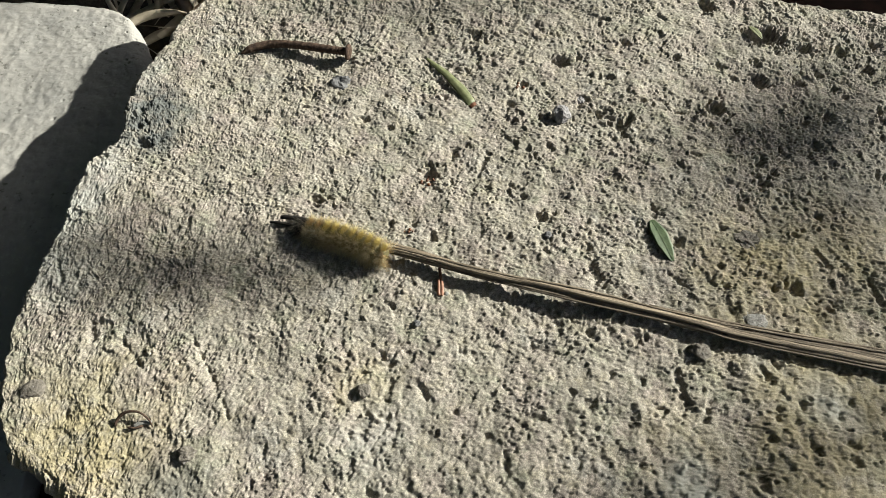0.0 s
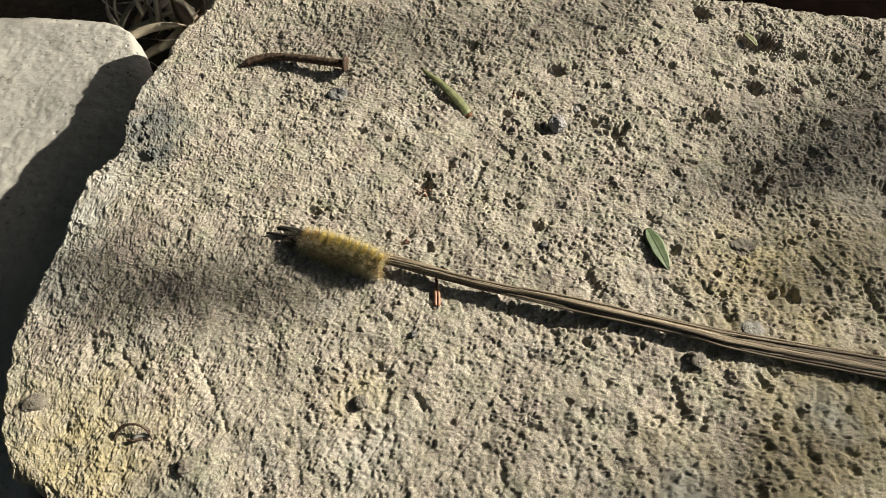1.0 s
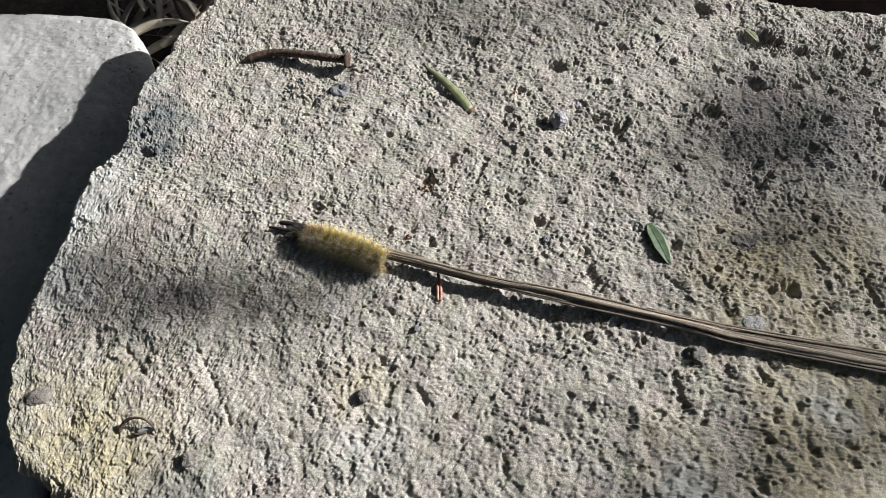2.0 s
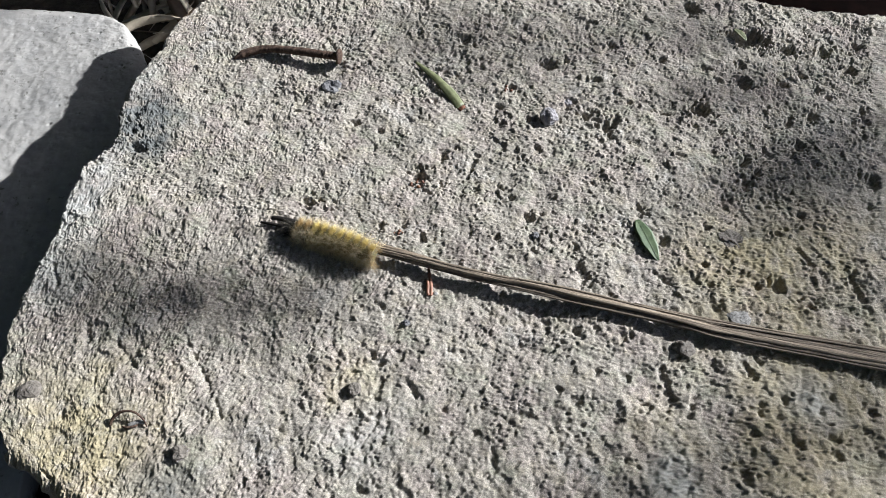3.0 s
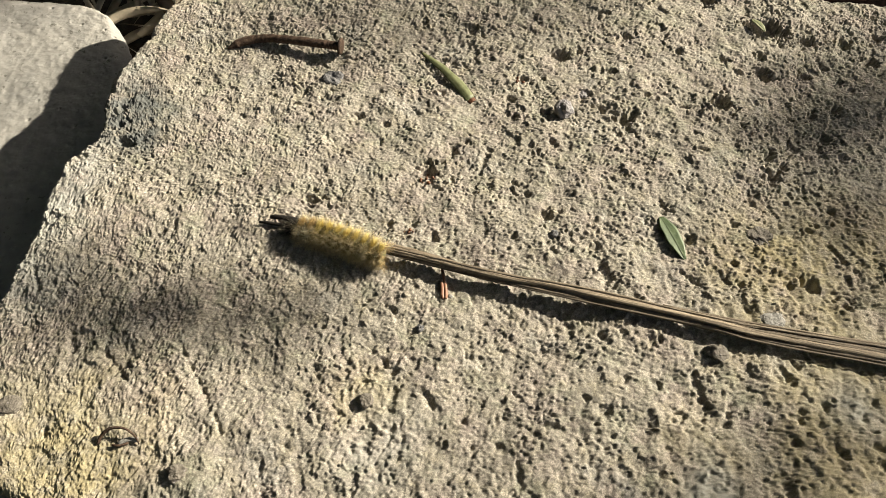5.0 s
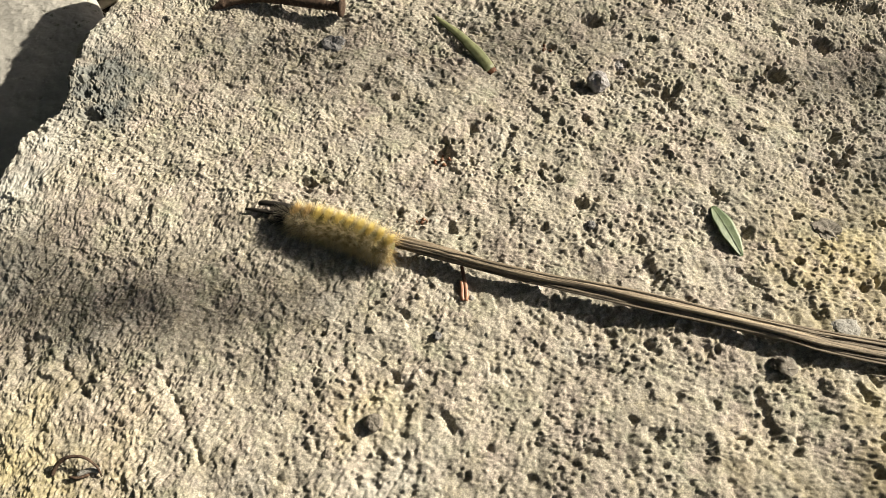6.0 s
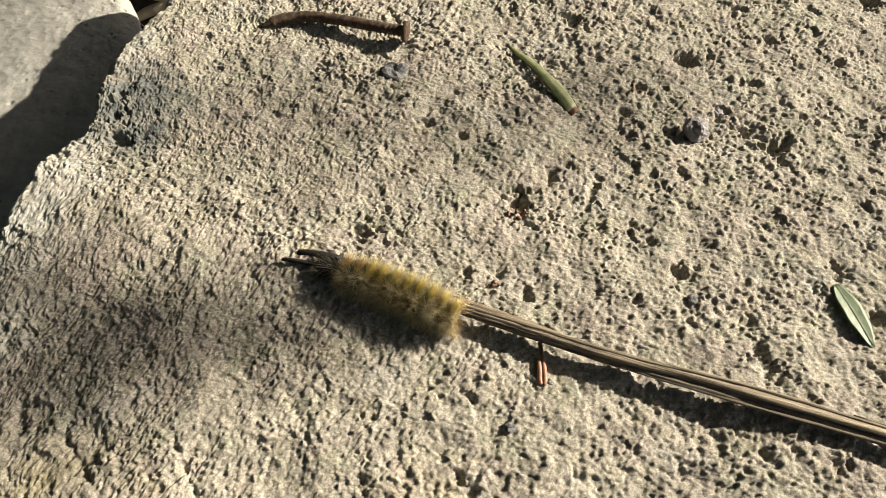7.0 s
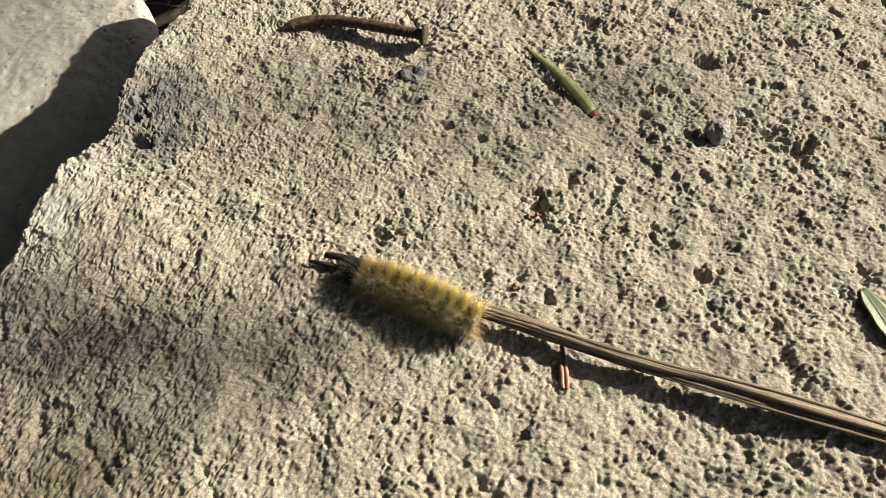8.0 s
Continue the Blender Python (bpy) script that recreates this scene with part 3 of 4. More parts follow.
rnd = random.Random(21)
litter = []
for _ in range(150):
    litter.append((rnd.uniform(-118, -60), rnd.uniform(232, 330), GROUND + rnd.uniform(2, 20), rnd.uniform(0, 6.28), rnd.uniform(18, 60), rnd.uniform(1.0, 3.6), rnd.uniform(-6, 22)))
for _ in range(70):
    litter.append((rnd.uniform(-150, -50), rnd.uniform(-40, 30), GROUND + rnd.uniform(2, 14), rnd.uniform(0, 6.28), rnd.uniform(18, 55), rnd.uniform(1.0, 3.0), rnd.uniform(-6, 12)))
for _ in range(130):
    litter.append((rnd.uniform(-60, 240), rnd.uniform(240, 340), GROUND + rnd.uniform(2, 18), rnd.uniform(0, 6.28), rnd.uniform(18, 60), rnd.uniform(1.0, 3.2), rnd.uniform(-6, 18)))
blades("dry_grass_litter", STRAW, litter, 5, "dry straw and dead grass lying on the soil between the stones", "dry grass")


straws = []
for k in range(60):
    near = k % 2
    straws.append((rnd.uniform(-124, -90), rnd.uniform(206, 230) if near else rnd.uniform(236, 300), rnd.uniform(-66, -56) if near else rnd.uniform(-70, -50), rnd.uniform(0, 6.28), rnd.uniform(14, 24) if near else rnd.uniform(22, 55), rnd.uniform(1.5, 4.5), rnd.uniform(-5, 5)))
for _ in range(24):
    straws.append((rnd.uniform(-130, -80), rnd.uniform(0, 24), rnd.uniform(-66, -48), rnd.uniform(0, 6.28), rnd.uniform(22, 45), rnd.uniform(1.5, 4.0), rnd.uniform(-8, 8)))
for _ in range(46):
    straws.append((rnd.uniform(-162, -108), rnd.uniform(236, 300), rnd.uniform(-68, -50), rnd.uniform(0.2, 2.4), rnd.uniform(20, 46), rnd.uniform(2.0, 5.5), rnd.uniform(-6, 8)))
blades("bleached_grass_tangle", PALE_STRAW, straws, 9, "tangle of bleached dry grass blades between the stones", "dry grass")


def dead_leaf(name, x, y, z, turn, long, wide, seed):
    """A curled dead leaf with a midrib, lying on the litter."""
    root = empty(name, x, y, z, turn)
    tagged(root, "curled dry brown leaf lying on the soil", "leaf", group="dead leaves on the soil")
    n, m, verts, faces = 12, 6, [], []
    for layer in (0, 1):
        for i in range(n + 1):
            f = i / n
            w = wide * math.sin(math.pi * min(1, f * 0.97 + 0.03)) ** 0.8
            for k in range(m + 1):
                s = k / m * 2 - 1
                cx = long * (f - 0.5)
                cy = s * w * 0.5
                cz = 5 * f * f + abs(s) ** 1.5 * w * 0.28 + 0.8 * noise.noise(Vector((f * 4 + seed, s * 2, seed))) - 0.4 * layer
                verts.append((cx, cy, cz))
    row, sheet = m + 1, (n + 1) * (m + 1)
    for i in range(n):
        for k in range(m):
            a = i * row + k
            faces.append((a, a + row, a + row + 1, a + 1))
            faces.append((a + sheet, a + sheet + 1, a + sheet + row + 1, a + sheet + row))
    rim = [k for k in range(row)] + [i * row + m for i in range(1, n + 1)] + [n * row + k for k in range(m - 1, -1, -1)] + [i * row for i in range(n - 1, 0, -1)]
    for a, b in zip(rim, rim[1:] + rim[:1]):
        faces.append((a, b, b + sheet, a + sheet))
    solid("blade", verts, faces, DRY_LEAF, root)
    line = [Vector((long * (i / 8 - 0.5), 0, 5 * (i / 8) ** 2 - 0.5)) for i in range(-1, 9)]
    v, f = tube(line, [0.7 - 0.05 * i for i in range(10)], 6)
    solid("midrib", v, f, DRY_LEAF, root)
    return root


dead_leaf("dead_leaf", -108, 246, GROUND + 26, 60, 52, 17, 1.0)
dead_leaf("dead_leaf", -88, 262, GROUND + 26, 25, 60, 16, 2.0)
dead_leaf("dead_leaf", -122, 268, GROUND + 24, 110, 48, 15, 3.0)
dead_leaf("dead_leaf", -112, 14, GROUND + 15, 150, 45, 15, 4.0)


def board():
    root = empty("wooden_board", 190, 262, GROUND, -11)
    tagged(root, "dark red-brown weathered wooden board lying behind the stone", "board")
    long, wide, thick = 330.0, 70.0, 24.0
    n, verts, faces = 40, [], []
    for i in range(n + 1):
        bx = long * (i / n - 0.5)
        j = 0.8 * noise.noise(Vector((bx * 0.05, 1.0, 0)))
        for cy, cz in ((-wide / 2, 0), (-wide / 2, thick - 2), (-wide / 2 + 2, thick), (0, thick - 0.8), (wide / 2 - 2, thick), (wide / 2, thick - 2), (wide / 2, 0)):
            verts.append((bx, cy + j, cz + 0.6 * noise.noise(Vector((bx * 0.08, cy, cz)))))
    for i in range(n):
        for k in range(7):
            a, b = i * 7 + k, i * 7 + (k + 1) % 7
            faces.append((a, a + 7, b + 7, b))
    faces.append(tuple(range(7)))
    faces.append(tuple(n * 7 + k for k in range(6, -1, -1)))
    solid("plank", verts, faces, BOARD, root)


board()


# ---- hairs ----
def hairs(name, material, roots, parent, label="", thick=0.06):
    """Many tapered hairs in one mesh: each has a root, a way, a length and a droop."""
    rnd = random.Random(len(roots))
    verts, faces = [], []
    for p, d, long, droop in roots:
        d = d.normalized()
        side = d.cross(Vector((0.3, 0.2, 1))).normalized()
        up = side.cross(d)
        base, r = len(verts), thick * rnd.uniform(0.75, 1.25)
        mid = p + d * (long * 0.55) + Vector((0, 0, -droop * long * 0.25))
        tip = p + d * long + Vector((0, 0, -droop * long))
        for c, s in ((p, r), (mid, r * 0.8)):
            for k in range(3):
                a = 2.094 * k
                verts.append(c + side * (s * math.cos(a)) + up * (s * math.sin(a)))
        verts.append(tip)
        for k in range(3):
            j = (k + 1) % 3
            faces.append((base + k, base + j, base + 3 + j, base + 3 + k))
            faces.append((base + 3 + k, base + 3 + j, base + 6))
    return solid(name, verts, faces, material, parent, label)


# ---- the caterpillar: +x of its own space points from head to tail ----
def caterpillar():
    root = empty("caterpillar", -27.3, 97.2, -1.6, -22.0)
    tagged(root, "hairy yellow caterpillar with a black head on dry stems", "caterpillar")
    rnd = random.Random(8)

    def spine(s):
        """Middle line of the body, s from 0 at the neck to 1 at the tail."""
        return Vector((-13.0 + 26.0 * s, 0.9 * math.sin(s * 3.0) - 0.3, 3.7 + 1.0 * s + 0.4 * math.sin(s * 3.14)))

    def girth(s):
        return (2.0 + 1.1 * math.sin(math.pi * min(1, 0.12 + 0.86 * s)) ** 0.7) * (1 + 0.10 * abs(math.sin(s * 11 * math.pi)))

    line = [spine(i / 66) for i in range(67)]
    v, f = tube(line, [girth(i / 66) * (0.35 if i in (0, 66) else 1) for i in range(67)], 20, 0.92)
    solid("body", v, f, SKIN, root, "dark olive segmented body under the hair")

    head = empty("head", -13.5, 0.4, 3.6)
    head.parent = root
    v, f = lump(2.2, 0.85, 3.0, 18, 24, 0.05)
    solid("head_shell", [(q.x * 1.15 - 2.0, q.y - 0.6, q.z - 0.2) for q in v], f, BLACK_SKIN, head, "shiny black head")
    for sign in (-1, 1):
        v, f = lump(0.45, 0.9, 5.0 + sign, 8, 10, 0.05)
        solid("jaw", [(q.x * 1.6 - 4.5, q.y - 0.8 + sign * 0.6, q.z - 1.3) for q in v], f, BLACK_SKIN, head)
    roots, ashen = [], []
    for _ in range(460):
        a, s = rnd.uniform(0, 6.28), rnd.uniform(0, 1)
        c = Vector((-3.4 + 5.2 * s, -0.6 + 0.5 * s, 0.0))
        d = Vector((-0.95 + 0.5 * s, math.cos(a) * 0.8 - 0.25, math.sin(a) * 0.6 + 0.1))
        (ashen if rnd.random() < 0.5 + 0.45 * s else roots).append((c + Vector((0, math.cos(a) * 1.8, math.sin(a) * 1.5)), d, rnd.uniform(1.4, 3.4), 0.2))
    hairs("face_hair", BLACK_HAIR, roots, head, "short black hair round the head", 0.055)
    hairs("neck_hair", GREY_HAIR, ashen, head, "grey-brown hair behind the head", 0.055)
    # two thick black pencils of hair that point ahead
    for a, b, fat in (((0.4, 2.0, 0.9), (-8.5, 0.5, 0.6), 0.78), ((-3.8, -0.5, -0.2), (-11.1, -1.9, 0.0), 0.42)):
        a, b = Vector(a), Vector(b)
        d, long = (b - a).normalized(), (b - a).length
        pencil = empty("hair_pencil", 0, 0, 0)
        pencil.parent = head
        pts = [a + d * (long * i / 10) + Vector((0, 0, 0.5 * math.sin(i / 10 * 3.14))) for i in range(11)]
        v, f = tube(pts, [fat * (0.55 + 0.45 * math.sin(0.35 + 2.2 * i / 10)) for i in range(11)], 9, 0.8, 0.14, 0, 3)
        solid("core", v, f, BLACK_HAIR, pencil)
        roots = []
        for _ in range(90):
            t, s = rnd.uniform(0, 6.28), rnd.uniform(0, 0.7)
            off = Vector((0, math.cos(t), math.sin(t))) * fat * 0.7
            roots.append((a + d * (long * s) + off, d + off * 0.12, rnd.uniform(1.2, 2.4), 0.05))
        hairs("bristles", BLACK_HAIR, roots, pencil, "", 0.06)

    # each segment carries a ring of warts with a star of hair on each, and a brush on the back
    segments = 10
    for k in range(segments):
        s0 = (k + 0.5) / segments
        front = k < 2
        c, g = spine(s0), girth(s0)
        lateral, pale, olive = [], [], []
        for a in (-0.35, 0.3, 0.85, 2.0, 2.5, 2.95, 3.5):
            a = a + rnd.gauss(0, 0.08)
            out = Vector((0, math.cos(a), math.sin(a)))
            seat = c + out * g * 0.93 + Vector((rnd.gauss(0, 0.45), 0, 0))
            v, f = lump(0.36, 0.7, k + a, 6, 8, 0.1)
            solid("wart", [(q.x + seat.x, q.y + seat.y, q.z + seat.z) for q in v], f, PALE_HAIR, root)
            for _ in range(85):
                star = Vector((rnd.gauss(0, 0.8), rnd.gauss(0, 0.6), rnd.gauss(0, 0.6)))
                d = out * 0.95 + star + Vector((0.28 if s0 > 0.65 else -0.1, 0, 0.12))
                long = rnd.uniform(1.4, 4.0) * (1.0 if a > 1.4 or a < 0.5 else 0.8)
                pick = rnd.random()
                (pale if pick < 0.15 else olive if pick < 0.42 else lateral).append((seat + Vector((rnd.gauss(0, 0.35), rnd.gauss(0, 0.25), 0)), d, long, 0.15))
        for _ in range(220):
            a = rnd.uniform(-0.5, math.pi + 0.5)
            out = Vector((0, math.cos(a), math.sin(a)))
            olive.append((c + out * g * 0.95 + Vector((rnd.uniform(-1.3, 1.3), 0, 0)), out + Vector((rnd.gauss(0, 0.5), rnd.gauss(0, 0.4), rnd.gauss(0, 0.4))), rnd.uniform(0.7, 2.0), 0.1))
        hairs("segment_hair", STRAW_HAIR, lateral, root, "", 0.034)
        hairs("pale_hair", PALE_HAIR, pale, root, "", 0.032)
        hairs("under_hair", GREY_HAIR if front else RUSTY_HAIR if k > 8 else OLIVE_HAIR, olive, root, "", 0.036)
        tuft = []
        for _ in range(230):
            a = math.pi / 2 - 0.35 + rnd.gauss(0, 0.26)
            out = Vector((0, math.cos(a), math.sin(a)))
            d = out + Vector((rnd.gauss(0, 0.28) + (0.2 if s0 > 0.5 else -0.05), rnd.gauss(0, 0.2), 0.1))
            tuft.append((c + out * g * 0.92 + Vector((rnd.gauss(0, 0.3), 0, 0)), d, rnd.uniform(1.3, 2.6), 0.03))
        hairs("back_tuft", RUSTY_HAIR if front else YELLOW_HAIR, tuft, root, "brown brush of hair" if front else "dense yellow brush of hair", 0.038)
    roots = []
    for _ in range(120):
        a = rnd.uniform(0, 6.28)
        c, g = spine(0.96), girth(0.96)
        out = Vector((0, math.cos(a), math.sin(a)))
        roots.append((c + out * g * rnd.uniform(0.2, 0.9), out * 0.8 + Vector((rnd.uniform(0.3, 1.5), rnd.gauss(0, 0.25), 0.1)), rnd.uniform(2.0, 4.6), 0.15))
    hairs("tail_hair", RUSTY_HAIR, roots, root, "orange-brown hair at the tail", 0.042)
    # stubby feet that hold the body up
    for k in range(8):
        s = 0.06 + 0.125 * k
        for sign in (-1, 1):
            c = spine(s)
            p = [c + Vector((0, sign * 1.2, -1.2)), c + Vector((0, sign * 1.7, -2.6)), Vector((c.x, c.y + sign * 1.8, -0.6))]
            v, f = tube(glide(p, 5), [0.75, 0.7, 0.65, 0.6, 0.6, 0.65], 8)
            solid("foot", v, f, SKIN, root)
    return root, head


bug, bug_head = caterpillar()


# ---- the bundle of dry stems ----
def stem_bundle():
    root = empty("dry_stem_bundle", 0, 0, 0)
    tagged(root, "bundle of thin dry grey-brown plant stems lying across the stone", "dry stems")
    rnd = random.Random(12)
    course = glide([(-21, 97.3, 0), (-8.5, 93.3, 0), (14.5, 86.1, 0), (40, 79.9, 0), (70.7, 71.6, 0), (85.7, 68.0, 0), (125, 60.2, 0), (170, 50.6, 0), (216, 42.4, 0)], 90)
    calm = np.array([calm_at(p.x, p.y) for p in course])
    rest = 2.3 + np.array([calm[max(0, i - 9):i + 10].mean() + 0.7 * math.exp(-((i - 20) / 14) ** 2) for i in range(91)])
    # start and end offsets across the bundle, layer, thickness, first and last step
    strands = [
        (-0.4, 0.6, -1.1, 0.55, 0, 90), (0.9, -0.8, -1.0, 0.50, 4, 90), (-0.9, 1.6, -0.5, 0.45, 8, 90),
        (-1.5, -1.2, 0.0, 0.55, 0, 90), (-0.6, 1.0, 0.5, 0.48, 0, 90), (0.9, -1.9, 0.1, 0.62, 1, 90), (1.5, 0.8, 0.2, 1.00, 0, 90),
        (0.3, 2.3, 1.1, 0.36, 3, 88), (0.6, -0.3, 0.9, 0.80, 2, 90), (-1.1, 0.5, 0.8, 0.36, 0, 86), (-1.9, -2.6, 0.2, 0.32, 22, 84), (1.9, 3.2, 0.2, 0.36, 40, 90),
    ]
    for n, (a, b, layer, r, first, last) in enumerate(strands):
        pts, radii = [], []
        phase = rnd.uniform(0, 6.28)
        for i in range(first, last + 1):
            f = i / 90
            p = course[i]
            along = (course[min(i + 1, 90)] - course[max(i - 1, 0)]).normalized()
            side = Vector((-along.y, along.x, 0))
            pinch = 0.62 - 0.22 * math.exp(-((f - 0.22) / 0.12) ** 2) - 0.18 * math.exp(-((f - 0.47) / 0.08) ** 2) + 0.85 * f * f
            off = (a + (b - a) * (0.5 - 0.5 * math.cos(math.pi * min(1, f * 1.6)))) * pinch + 0.35 * math.sin(f * 9 + phase)
            if n == 10:
                off -= 0.6 * math.sin(math.pi * max(0, min(1, (f - 0.28) / 0.2)))
            z = rest[i] + layer + 0.3 * math.sin(f * 7 + phase)
            pts.append(p + side * off + Vector((0, 0, z)))
            radii.append(r * (1 + 0.12 * math.sin(f * 40 + phase)) * (0.5 if i in (first, last) else 1))
        v, f = tube(pts, radii, 10, 0.62 if r > 0.7 else 0.85, 0.16, 0.03, n + 4)
        solid("stem", v, f, STRAW, root)
    return root


stem_bundle()


# ---- the nail ----
def rusty_nail():
    root = empty("nail", 0, 0, 0)
    tagged(root, "bent rusty iron nail with a flat head lying on the stone", "nail")
    pts = glide([(-69.4, 174.8, 0.2), (-64.6, 177.4, 0.8), (-57, 178.2, 1.6), (-48, 176.6, 2.3), (-37.5, 174.3, 2.8), (-31.8, 173.0, 3.0)], 70)
    radii = []
    for i in range(71):
        f = i / 70
        r = 1.42 * min(1.0, 0.18 + f * 6.5)
        if f > 0.55:
            r += 0.10 * math.sin(i * 2.1)
        radii.append(r)
    v, f = tube(pts, radii, 16, 0.95, 0.08, 0, 2)
    solid("shank", v, f, RUST, root)
    d = (pts[-1] - pts[-6]).normalized()
    o = pts[-1]
    disc = [o - d * 0.3, o - d * 0.2, o + d * 0.1, o + d * 0.7, o + d * 0.95, o + d * 1.0]
    v, f = tube(disc, [1.5, 2.3, 2.75, 2.7, 2.3, 0.4], 22, 1.0, 0.03, 0, 6)
    solid("nail_head", v, f, RUST, root, "flat battered nail head")


rusty_nail()


# ---- fallen leaves on the stone ----
def small_leaf(name, label, a, b, wide, material, fold, arch, tip_material=None, roll=0.0, lift=0.4, twist=0.0, club=False, bow=0.0):
    """A lance-shaped leaf from its tip a to its base b, folded along the midrib and arched."""
    a, b = Vector(a), Vector(b)
    a.z, b.z = a.z + calm_at(a.x, a.y), b.z + calm_at(b.x, b.y)
    root = empty(name, *((a + b) / 2)[:2], 0)
    tagged(root, label, "leaf", group="small green leaves on the stone")
    mid = (a + b) / 2
    along = (b - a).normalized()
    side0 = Vector((-along.y, along.x, 0)).normalized()
    long, n, m = (b - a).length, 18, 8

    def place(f, s, down=0.0):
        w = wide * 0.5 * math.sin(math.pi * (0.04 + 0.93 * f ** 0.85)) ** 0.75
        if club:
            w = wide * 0.5 * (0.25 + 0.75 * min(1, f * 1.4) ** 0.7) * (1 if f < 0.9 else 1 - 0.35 * (f - 0.9) / 0.1)
        turn = roll + twist * f
        up = side0.cross(along) * -1
        up = up if up.z > 0 else -up
        side = side0 * math.cos(turn) + up * math.sin(turn)
        high = up * math.cos(turn) - side0 * math.sin(turn)
        p = a + along * (long * f) + side0 * (bow * math.sin(math.pi * f)) + side * (s * w * (1 + 0.06 * math.sin(17 * f + 2 * s))) + high * (abs(s) ** 1.3 * w * fold - down) + Vector((0, 0, lift + arch * math.sin(math.pi * f)))
        return p - Vector((mid.x, mid.y, 0))

    def shell(f0, f1, mat, part_name, lab=""):
        verts, faces = [], []
        for layer in (0.0, 0.28):
            for i in range(n + 1):
                for k in range(m + 1):
                    verts.append(place(f0 + (f1 - f0) * i / n, k / m * 2 - 1, layer))
        row, sheet = m + 1, (n + 1) * (m + 1)
        for i in range(n):
            for k in range(m):
                q = i * row + k
                faces.append((q, q + row, q + row + 1, q + 1))
                faces.append((q + sheet, q + sheet + 1, q + sheet + row + 1, q + sheet + row))
        rim = [k for k in range(row)] + [i * row + m for i in range(1, n + 1)] + [n * row + k for k in range(m - 1, -1, -1)] + [i * row for i in range(n - 1, 0, -1)]
        for p, q in zip(rim, rim[1:] + rim[:1]):
            faces.append((p, q, q + sheet, p + sheet))
        solid(part_name, verts, faces, mat, root, lab)

    shell(0.0, 0.95 if tip_material else 1.0, material, "blade")
    if tip_material:
        shell(0.95, 1.0, tip_material, "withered_base", "withered brown leaf base")
    if club:
        return root
    v, f = tube([place(i / 12 * 0.97, 0, -0.06) for i in range(13)], [0.03 + 0.004 * i for i in range(13)], 6)
    solid("midrib", v, f, GREEN_LEAF, root)
    return root


small_leaf("leaf", "narrow folded olive-green leaf with a withered base", (-4.4, 172.9, 0.3), (11.9, 151.8, 0.1), 3.5, OLIVE_LEAF, -0.30, 0.6, BROWN_TIP, 0.1, 0.45, 0.0, True, 1.0)
small_leaf("leaf", "small lance-shaped dark green leaf", (64.3, 106.6, 0.0), (68.6, 92.6, 0.0), 4.6, GREEN_LEAF, 0.12, 0.3, None, 0.0, 0.1)
small_leaf("leaf", "small pale green leaf fallen into a pit", (112.4, 188.6, 0.3), (115.0, 182.0, 0.3), 3.0, OLIVE_LEAF, 0.12, 0.4, None, -0.2, 2.2)


# ---- pebbles and crumbs ----
def pebble(x, y, r, squash, seed, material, label, rough=0.22, stretch=1.0, turn=0.0, sink=0.35):
    v, f = lump(r, squash, seed, 12, 16, rough, 1.1)
    ca, sa = math.cos(radians(turn)), math.sin(radians(turn))
    v = [(ca * q.x * stretch - sa * q.y, sa * q.x * stretch + ca * q.y, q.z) for q in v]
    ob = solid("pebble", v, f, material, smooth=False)
    ob.matrix_basis = pose(x * MM, y * MM, (top_at(x, y) + r * squash * (1 - 2 * sink)) * MM)
    return tagged(ob, label, "pebble", group="pebbles set in the stone")


pebble(40.6, 147.0, 3.0, 0.85, 1, LILAC_PEBBLE, "blue-grey angular pebble stuck in the stone", 0.2, 1.0, 0, 0.15)
pebble(-33.8, 162.0, 3.0, 0.7, 2, GREY_PEBBLE, "speckled grey angular pebble beside the nail", 0.42, 1.25, 25, 0.46)
pebble(47.7, 155.4, 1.7, 0.6, 3, LILAC_PEBBLE, "small grey pebble stuck in the stone", 0.3)
pebble(-19.3, 53.4, 1.9, 0.6, 4, BROWN_PEBBLE, "small brown-grey pebble stuck in the stone")
pebble(-62.3, 36.8, 2.0, 0.7, 5, BROWN_PEBBLE, "brown-grey pebble stuck in the stone", 0.25, 1.2, 20, 0.5)
pebble(-105.6, 53.8, 2.7, 0.6, 6, BROWN_PEBBLE, "flat brown-grey pebble near the stone's rim", 0.2, 1.3, 25, 0.55)
pebble(71.0, 64.6, 2.1, 0.5, 7, BROWN_PEBBLE, "dark brown-grey pebble beside the dry stems", 0.3, 1.2, -20, 0.5)
pebble(88.4, 73.9, 2.6, 0.3, 8, SLATE_FLAKE, "flat pale grey stone flake beside the dry stems", 0.3, 1.3, -10, 0.5)
pebble(91.6, 99.6, 3.0, 0.4, 9, BROWN_PEBBLE, "crumbly brown-grey pebble set in the stone", 0.45, 1.3, -15, 0.6)
pebble(-5.8, 72.6, 1.0, 0.5, 10, GREY_PEBBLE, "tiny dark grey pebble in the stone", 0.25)
pebble(32.6, 101.0, 1.1, 0.6, 11, GREY_PEBBLE, "tiny dark grey pebble in the stone", 0.25)
pebble(-28.5, 47.3, 0.9, 0.6, 12, BROWN_PEBBLE, "tiny brown pebble in the stone", 0.25)


